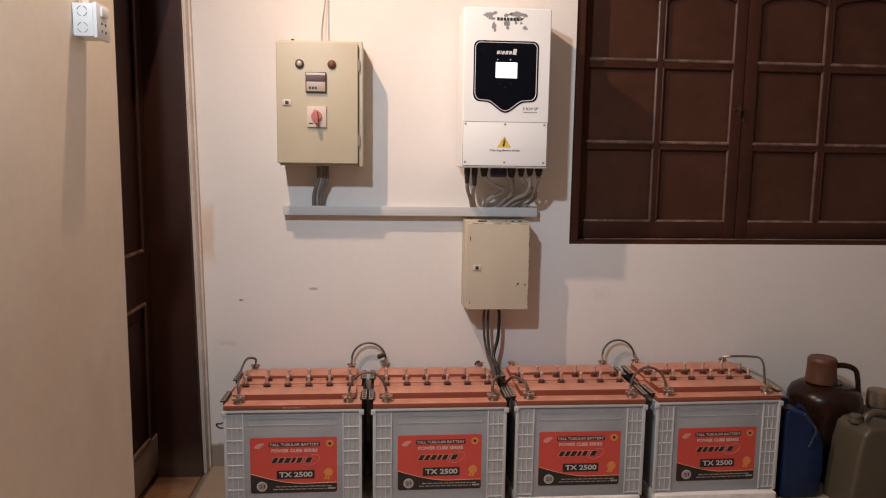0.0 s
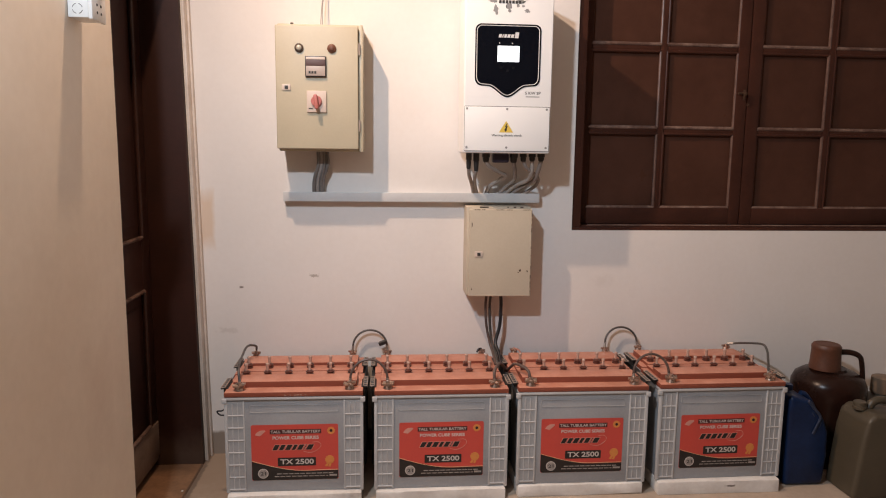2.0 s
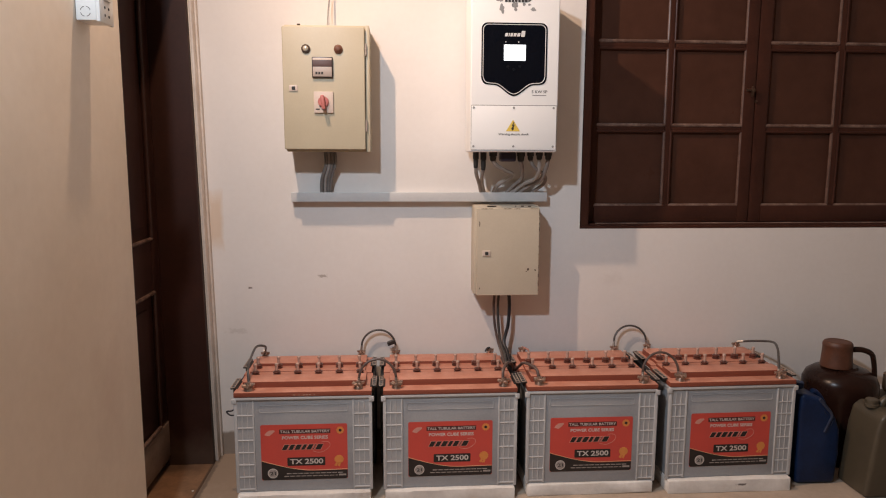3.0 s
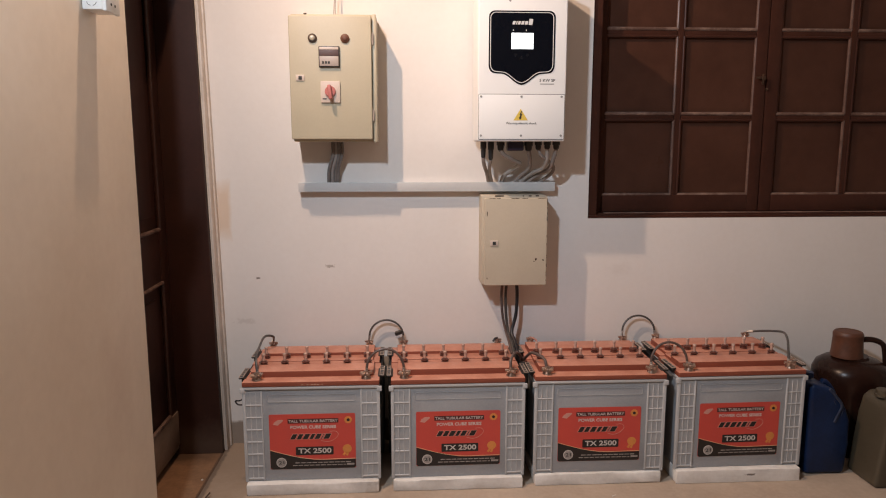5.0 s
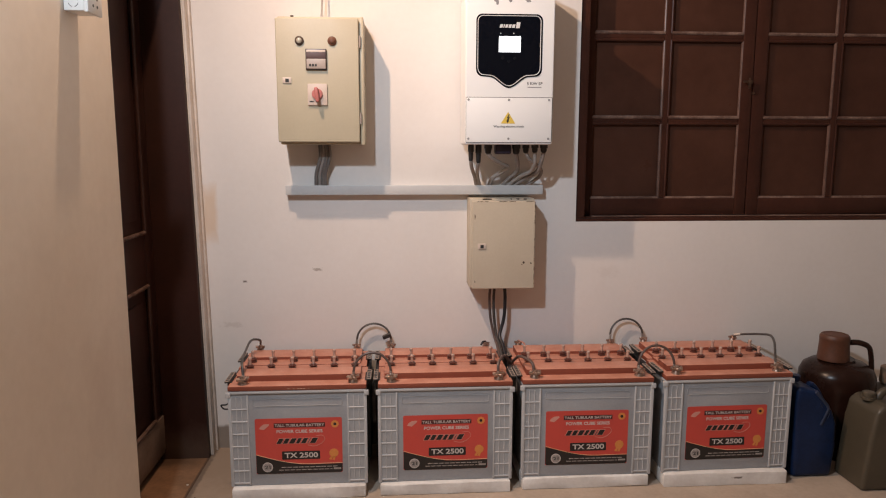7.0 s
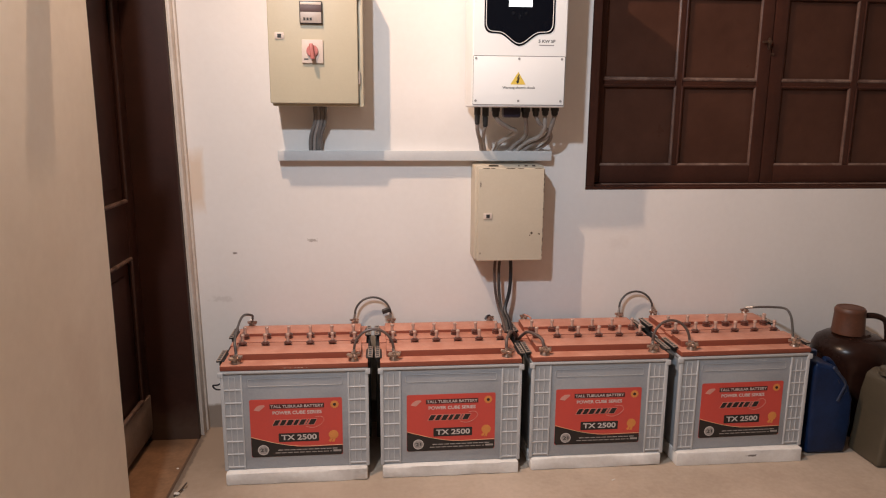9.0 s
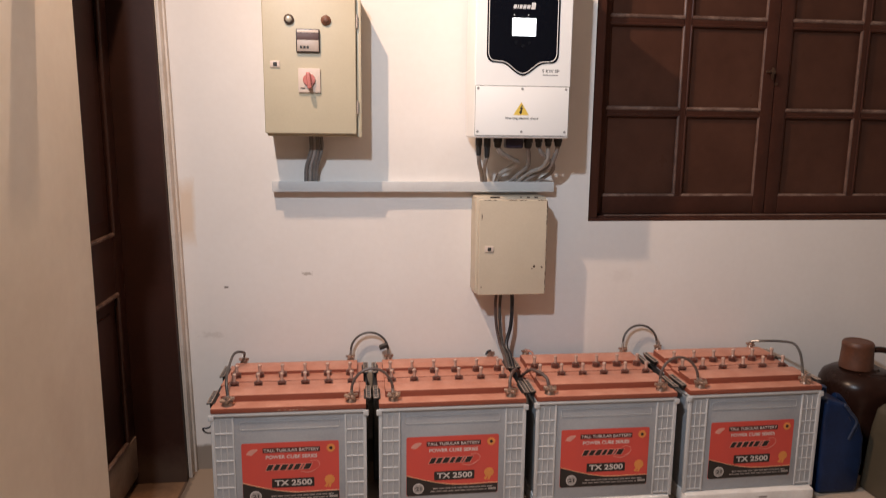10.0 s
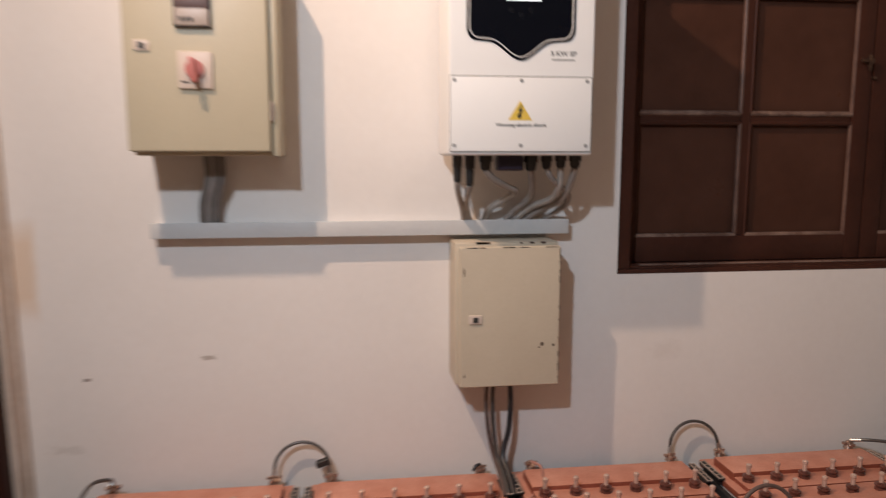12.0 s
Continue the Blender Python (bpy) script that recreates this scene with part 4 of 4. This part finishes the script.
def sticker(b):
    """The printed label of a front battery, with its lettering."""
    y = 0.0055
    lab = part("label", plate_mesh(rounded(-LW / 2, LW / 2, LZ, LZ + LH, 0.006), y, 0.0006), "label_red", b, "red and black printed battery label")
    U = lambda u: (u - 0.5) * LW
    V = lambda v: LZ + v * LH
    e = lambda k: y - 0.0006 - 0.0005 * k
    curve = [(u, 0.345 - 0.19 * math.sin(min(u / 0.62, 1) * math.pi / 2) + 0.02 * max(u - 0.62, 0)) for u in [k / 14 for k in range(15)]]
    low = [(0.020, 0.002), (0.980, 0.002)]
    part("black_field", plate_mesh([(U(u), V(v)) for u, v in low + [(0.998, 0.030), (0.998, curve[-1][1])] + [(min(max(u, 0.002), 0.998), v) for u, v in curve[-2:0:-1]] + [(0.002, curve[0][1]), (0.002, 0.030)]], e(0)), "label_black", lab)
    part("white_curve", tube_mesh([(U(min(max(u, 0.002), 0.998)), e(1), V(v + 0.012)) for u, v in curve], 0.0009, 6, 1), "label_cream", lab)
    part("banner", plate_mesh([(U(a), V(c)) for a, c in ((0.215, 0.835), (0.805, 0.835), (0.805, 0.915), (0.215, 0.915))], e(0)), "label_maroon", lab)
    part("lettering", words("TALL TUBULAR BATTERY", U(0.225), U(0.795), V(0.850), V(0.898), e(1), bold=0.012), "label_white", lab)
    part("lettering", words("POWER CUBE SERIES", U(0.245), U(0.775), V(0.735), V(0.792), e(0), bold=0.022), "label_white", lab)
    part("model_box", plate_mesh(rounded(U(0.30), U(0.74), V(0.255), V(0.405), 0.003), e(0)), "label_black", lab)
    part("lettering", words("TX 2500", U(0.33), U(0.715), V(0.285), V(0.378), e(1), bold=0.024), "label_white", lab)
    # brand word as plain slanted bars
    u = 0.238
    for wide in (0.070, 0.066, 0.074, 0.056, 0.070, 0.026, 0.078):
        for grow, lift, ink in ((0.0045, 0, "label_pink"), (-0.0010, 1, "label_black")):
            block = plate_mesh([(U(a), V(c)) for a, c in ((u - grow, 0.545 - grow), (u + wide - 0.014 + grow, 0.545 - grow), (u + wide + 0.020 + grow, 0.640 + grow), (u + 0.034 - grow, 0.640 + grow))], e(lift), 0.0005 - 0.0002 * lift)
            part("brand_mark", block, ink, lab)
        u += wide + 0.004
    part("swoosh", tube_mesh([(U(a), e(1), V(c)) for a, c in ((0.60, 0.515), (0.68, 0.490), (0.76, 0.540), (0.800, 0.62), (0.770, 0.680), (0.70, 0.678))], 0.0007, 6, 3), "label_pink", lab)
    part("emblem", plate_mesh([(U(a), V(c)) for a, c in ((0.045, 0.82), (0.10, 0.80), (0.165, 0.885), (0.155, 0.905), (0.10, 0.90), (0.065, 0.865))], e(0)), "label_pink", lab)
    part("flower_mark", plate_mesh(disc(U(0.918), V(0.882), 0.0125, 24, 0.002), e(0)), "label_orange", lab)
    part("flower_mark", plate_mesh(disc(U(0.918), V(0.882), 0.0055, 14), e(1)), "label_black", lab)
    part("ribbon_seal", plate_mesh(disc(U(0.90), V(0.355), 0.0155, 24, 0.0015), e(0)), "label_orange", lab)
    rb = bmesh.new()
    add_plate(rb, [(U(0.872), V(0.30)), (U(0.892), V(0.295)), (U(0.868), V(0.225)), (U(0.858), V(0.250)), (U(0.842), V(0.245))], e(0))
    add_plate(rb, [(U(0.900), V(0.295)), (U(0.925), V(0.305)), (U(0.905), V(0.218)), (U(0.894), V(0.236)), (U(0.878), V(0.222))], e(0))
    part("ribbon_tail", rb, "label_orange", lab)
    part("badge", plate_mesh(disc(U(0.130), V(0.125), 0.0185, 24), e(1)), "label_white", lab)
    part("badge", plate_mesh(disc(U(0.130), V(0.125), 0.0160, 24), e(2), 0.0003), "print_dim", lab)
    part("lettering", words("21", U(0.098), U(0.162), V(0.095), V(0.155), e(3)), "label_black", lab)
    tb = bmesh.new()
    for v, u0, u1 in ((0.106, 0.29, 0.94), (0.058, 0.26, 0.88)):
        u = u0
        while u < u1:
            add_plate(tb, [(U(u), V(v)), (U(min(u + 0.055, u1)), V(v)), (U(min(u + 0.055, u1)), V(v + 0.015)), (U(u), V(v + 0.015))], e(1), 0.0003)
            u += 0.066
    add_plate(tb, [(U(0.895), V(0.056)), (U(0.98), V(0.056)), (U(0.98), V(0.088)), (U(0.895), V(0.088))], e(1), 0.0003)
    part("print_bar", tb, "print_dim", lab)


CX = (-0.221, 0.310, 0.836, 1.369)
LIFT = (0.044, 0.043, 0.046, 0.052)
RC = (-0.228, 0.308, 0.839, 1.374)
SKEW = (0.0, 0.2, -0.3, 0.9)
front = battery("battery", "tall grey battery with terracotta lid and red label", True)
sticker(front)
rear = battery("battery", "tall battery with terracotta lid standing against the wall, case darkened as gap shade", False)
for k, (cx, lift, skew) in enumerate(zip(CX, LIFT, SKEW)):
    mf, mr = pose(cx, YF, lift, 0, 0, skew), pose(RC[k], YR, lift, 0, 0, 180 + skew * 0.5)
    if k == 0:
        front.matrix_basis, rear.matrix_basis = mf, mr
    else:
        copy_thing(front, mf)
        copy_thing(rear, mr)
    random.seed(40 + k)
    py = YF + (-0.020, -0.016, -0.004, -0.020)[k]
    pl = box_mesh((cx - 0.240, py, 0.0), (cx + 0.239, YR - 0.008, lift), 0.006, 2)
    bmesh.ops.subdivide_edges(pl, edges=[e for e in pl.edges if e.calc_length() > 0.2], cuts=9, use_grid_fill=True)
    for v in pl.verts:
        if v.co.z > 0.004 and v.co.z < lift - 0.001 or v.co.y < YF + 0.02:
            v.co.y += random.uniform(-0.0022, 0.0022)
        if v.co.z > lift - 0.012 and v.co.y < py + 0.012:
            v.co.z -= random.uniform(0.0, 0.0018)
    whole("plinth", pl, "plinth", "rough white painted block under the batteries", "plinth", group="battery plinths")

# Small pale plates that paint glints along the worn lid edge.
random.seed(8)
for k in range(6):
    x = -0.028 + 0.014 * k + random.uniform(-0.003, 0.003)
    worn = box_mesh((x - random.uniform(0.002, 0.005), -0.0018, BZ1 + 0.0085), (x + random.uniform(0.002, 0.005), 0.0, BZ1 + 0.0105), 0.0004, 1)
    part("edge_glint", worn, "cap_stem", front, "pale spot painted as a glint on the lid's worn front edge")

TF, TR = YF + 0.026, YR - 0.018
ZF, ZR = 0.045 + BZ1 + 0.037, 0.045 + BZ1 + 0.054


def link(label, pts, mm="cable_black", r=0.0068, tape=None, lugs=True):
    t = thing("link_cable", label, "cable", group="battery link cables")
    part("sheath", tube_mesh(pts, r, 10, 10), mm, t)
    if lugs:
        for a, b in ((pts[0], pts[1]), (pts[-1], pts[-2])):
            a, b = Vector(a), Vector(b)
            d = (b - a).normalized()
            lg = cyl_mesh(a - d * 0.004, a + d * 0.022, r * 1.25, r * 1.1, 10, 0.001)
            part("lug", lg, "steel", t, "crimped metal lug")
    if tape:
        part("tape", box_mesh(*tape, 0.002, 1, Matrix.Rotation(-0.35, 3, "Y")), "black", t, "black tape wrapped round the end")
    return t


def arch(x0, x1, y, z, top, lean=0.0, full=0.0):
    """A round bow from one terminal to the next, its ends drawn in a little."""
    mid, half = (x0 + x1) / 2, (x1 - x0) / 2
    pts = [(x0, y, z)]
    for k in range(1, 8):
        a = math.pi * (1 - k / 8)
        pts.append((mid + half * (1.0 + full) * math.cos(a), y + 0.014 * math.sin(a) + lean * math.sin(a), z + (top - z) * math.sin(a) ** 0.85))
    return pts + [(x1, y, z)]


FX, RX = 0.196, 0.196
link("short black cable arching between two neighbouring batteries", arch(CX[0] + FX, CX[1] - FX, TF + 0.012, ZF - 0.004, 0.522), "cable_brown", 0.0047)
link("short black cable arching between two neighbouring batteries", arch(CX[2] + FX, CX[3] - FX, TF + 0.012, ZF, 0.530), "cable_brown", 0.0047)
link("black cable arch with taped end against the wall", arch(RC[0] + RX, RC[1] - RX, TR + 0.004, ZR, 0.538), "cable_dark", 0.0042, ((0.076, 2.739, 0.482), (0.111, 2.759, 0.498)))
link("black cable arch between the rear batteries", arch(RC[2] + RX, RC[3] - RX, TR + 0.004, ZR + 0.004, 0.542), "cable_dark", 0.0042)
link("black cable from front to rear battery terminal", [(CX[0] - FX, TF + 0.012, ZF), (CX[0] - FX - 0.010, TF + 0.05, ZF + 0.05), (CX[0] - FX - 0.022, TF + 0.174, 0.497), (CX[0] - FX - 0.020, TF + 0.268, 0.508), (CX[0] - FX + 0.002, TF + 0.322, 0.492), (RC[0] - RX, TR, ZR)], "cable_dark", 0.0046)
link("grey-black cable bent from front to rear terminal", [(1.564, TF + 0.014, ZF + 0.006), (1.586, 2.45, 0.491), (1.62, 2.52, 0.507), (1.648, 2.6, 0.508), (1.637, 2.66, 0.497), (1.613, 2.72, 0.481), (1.579, 2.752, 0.47)], "cable_dark", 0.0047)
link("brown cable looping back from a front terminal to the mains", [(CX[1] + FX, TF + 0.012, ZF), (CX[1] + FX + 0.004, TF + 0.03, ZF + 0.035), (CX[1] + FX + 0.030, TF + 0.08, ZF + 0.045), (0.565, TF + 0.14, ZF + 0.01), (0.572, TF + 0.17, ZF - 0.015)], "cable_brown", 0.0056, lugs=False)
link("brown cable looping back from a front terminal to the mains", [(CX[2] - FX, TF + 0.012, ZF), (CX[2] - FX - 0.006, TF + 0.03, ZF + 0.032), (CX[2] - FX - 0.040, TF + 0.08, ZF + 0.042), (0.588, TF + 0.13, ZF + 0.015), (0.580, TF + 0.17, ZF - 0.015)], "cable_brown", 0.0056, lugs=False)
link("thin pinkish wire from the rear terminal to the mains", [(RC[2] - RX, TR, ZR + 0.004), (RC[2] - RX + 0.020, TR - 0.03, ZR - 0.002), (RC[2] - RX + 0.005, TR - 0.09, ZR - 0.02), (0.600, TR - 0.14, ZR - 0.035), (0.588, TR - 0.17, ZR - 0.045)], "cable_pink", 0.0038, lugs=False)
link("short black cable tail on the rear terminal", [(RC[1] + RX, TR, ZR + 0.003), (RC[1] + RX - 0.012, TR - 0.006, ZR + 0.002), (RC[1] + RX - 0.020, TR - 0.010, ZR - 0.010)], "cable_black", 0.0042, lugs=False)
whole("loose_wire", tube_mesh([(-0.462, 2.43, 0.352), (-0.485, 2.42, 0.335), (-0.502, 2.41, 0.336), (-0.490, 2.405, 0.324), (-0.462, 2.402, 0.325)], 0.0028, 8), "cable_black", "thin black wire looped out beside the battery", "wire")

# ---- jugs and cans beside the batteries ----
jug = thing("water_jug", "large brown plastic water jug with rust-brown cap and handle", "water jug", place=(1.955, 2.615, 0))
bm = lathe([(0.126, 0.0), (0.138, 0.012), (0.142, 0.05), (0.140, 0.25), (0.145, 0.262), (0.146, 0.30), (0.143, 0.335), (0.131, 0.363), (0.104, 0.382), (0.068, 0.391), (0.062, 0.400)], (1.965, 2.63, 0), 48)
part("body", at_place(bm, jug), "jug_brown", jug)
bm = lathe([(0.061, 0.0), (0.061, 0.012), (0.0595, 0.018), (0.057, 0.060), (0.056, 0.082), (0.057, 0.086), (0.0565, 0.097), (0.051, 0.105), (0.044, 0.107), (0.040, 0.104)], (1.940, 2.625, 0.396), 40)
part("cap", at_place(bm, jug), "jug_cap", jug, "rust-brown screw cap")
bm = tube_mesh([(1.990, 2.615, 0.468), (2.030, 2.600, 0.470), (2.064, 2.590, 0.455), (2.074, 2.585, 0.42), (2.080, 2.582, 0.36), (2.084, 2.585, 0.31)], 0.0125, 12, 8, 0.75)
part("handle", at_place(bm, jug), "jug_brown", jug)


def can_body(profile, y0, y1, bevel):
    bm = bmesh.new()
    a = [bm.verts.new((x, y0, z)) for x, z in profile]
    b = [bm.verts.new((x, y1, z)) for x, z in profile]
    n = len(profile)
    bm.faces.new(a)
    bm.faces.new(b[::-1])
    for i in range(n):
        bm.faces.new((a[(i + 1) % n], a[i], b[i], b[(i + 1) % n]))
    bmesh.ops.recalc_face_normals(bm, faces=bm.faces)
    bmesh.ops.bevel(bm, geom=list(bm.edges), offset=bevel, segments=4, affect="EDGES", profile=0.55)
    return bm


blue = thing("blue_jerrycan", "dark blue scuffed plastic jerrycan on the floor", "jerrycan", place=(1.73, 2.46, 0))
bm = can_body([(1.652, 0.0), (1.812, 0.0), (1.822, 0.12), (1.818, 0.215), (1.798, 0.268), (1.742, 0.345), (1.655, 0.366), (1.648, 0.30)], 2.385, 2.56, 0.020)
part("body", at_place(bm, blue), "blue", blue)
bm = tube_mesh([(1.724, 2.386, 0.344), (1.750, 2.3845, 0.314), (1.776, 2.3845, 0.280), (1.766, 2.3845, 0.246), (1.752, 2.3850, 0.212)], 0.0075, 12, 6, 0.7)
add_tube(bm, [(1.782, 2.3836, 0.258), (1.776, 2.3836, 0.238)], 0.0016, 6, 4)
add_tube(bm, [(1.742, 2.3836, 0.300), (1.752, 2.3836, 0.282)], 0.0013, 6, 4)
part("scuffed_seam", at_place(bm, blue), "blue_scuff", blue, "pale scuffed mould seam")
bm = tube_mesh([(1.742, 2.47, 0.345), (1.762, 2.47, 0.338), (1.790, 2.47, 0.300), (1.800, 2.47, 0.262)], 0.012, 10)
part("handle", at_place(bm, blue), "blue", blue)
bm = cyl_mesh((1.690, 2.475, 0.360), (1.690, 2.475, 0.384), 0.020, 0.019, 20, 0.003)
part("cap", at_place(bm, blue), "blue", blue)

oc = thing("olive_jerrycan", "olive plastic jerrycan with screw cap and moulded handle", "jerrycan", place=(1.95, 2.36, 0))
bm = can_body([(1.846, 0.0), (2.120, 0.0), (2.122, 0.26), (2.095, 0.300), (1.985, 0.325), (1.912, 0.330), (1.886, 0.305), (1.872, 0.240)], 2.262, 2.435, 0.018)
part("body", at_place(bm, oc), "olive", oc)
bm = lathe([(0.026, 0.0), (0.026, 0.010), (0.023, 0.012), (0.023, 0.026), (0.020, 0.029)], (1.906, 2.35, 0.326), 22)
part("cap", at_place(bm, oc), "olive", oc)
bm = tube_mesh([(1.938, 2.35, 0.318), (1.958, 2.35, 0.350), (2.000, 2.35, 0.358), (2.055, 2.35, 0.338), (2.092, 2.35, 0.290)], 0.015, 12)
part("handle", at_place(bm, oc), "olive", oc)

tc = thing("tan_canister", "tan plastic canister with a thick cap by the wall", "canister", place=(2.215, 2.64, 0))
bm = lathe([(0.085, 0.0), (0.092, 0.01), (0.092, 0.22), (0.080, 0.255), (0.040, 0.275), (0.038, 0.285)], (2.215, 2.64, 0), 30)
part("body", at_place(bm, tc), "olive", tc)
bm = lathe([(0.043, 0.0), (0.045, 0.006), (0.043, 0.066), (0.037, 0.070)], (2.215, 2.64, 0.282), 24)
part("cap", at_place(bm, tc), "tan", tc)

# ---- small litter ----
whole("paper_scrap", plate_mesh([(0, 0), (0.018, 0.003), (0.020, 0.007), (0.002, 0.006)], 0, 0.0008), "paper", "tiny scrap of white paper on the floor", "litter").matrix_basis = pose(0.862, 2.262, 0.0012, -90, 0, 20)
random.seed(3)
for x, y, s in ((-0.612, 2.295, 0.020), (-0.655, 2.47, 0.009), (-0.600, 2.325, 0.010)):
    bm = bmesh.new()
    bmesh.ops.create_icosphere(bm, subdivisions=1, radius=s / 2)
    for v in bm.verts:
        v.co = Vector((v.co.x * random.uniform(0.7, 1.5), v.co.y * random.uniform(0.6, 1.2), v.co.z * 0.45 + s * 0.2))
    whole("plaster_crumb", bm, "paper", "small crumb of broken plaster on the floor", "litter", group="plaster crumbs").location = (x, y, 0.002)
whole("twig", tube_mesh([(-0.618, 2.285, 0.004), (-0.604, 2.310, 0.009), (-0.592, 2.345, 0.016)], 0.0028, 7), "chip", "short dark sliver of wood lying on the floor", "litter")
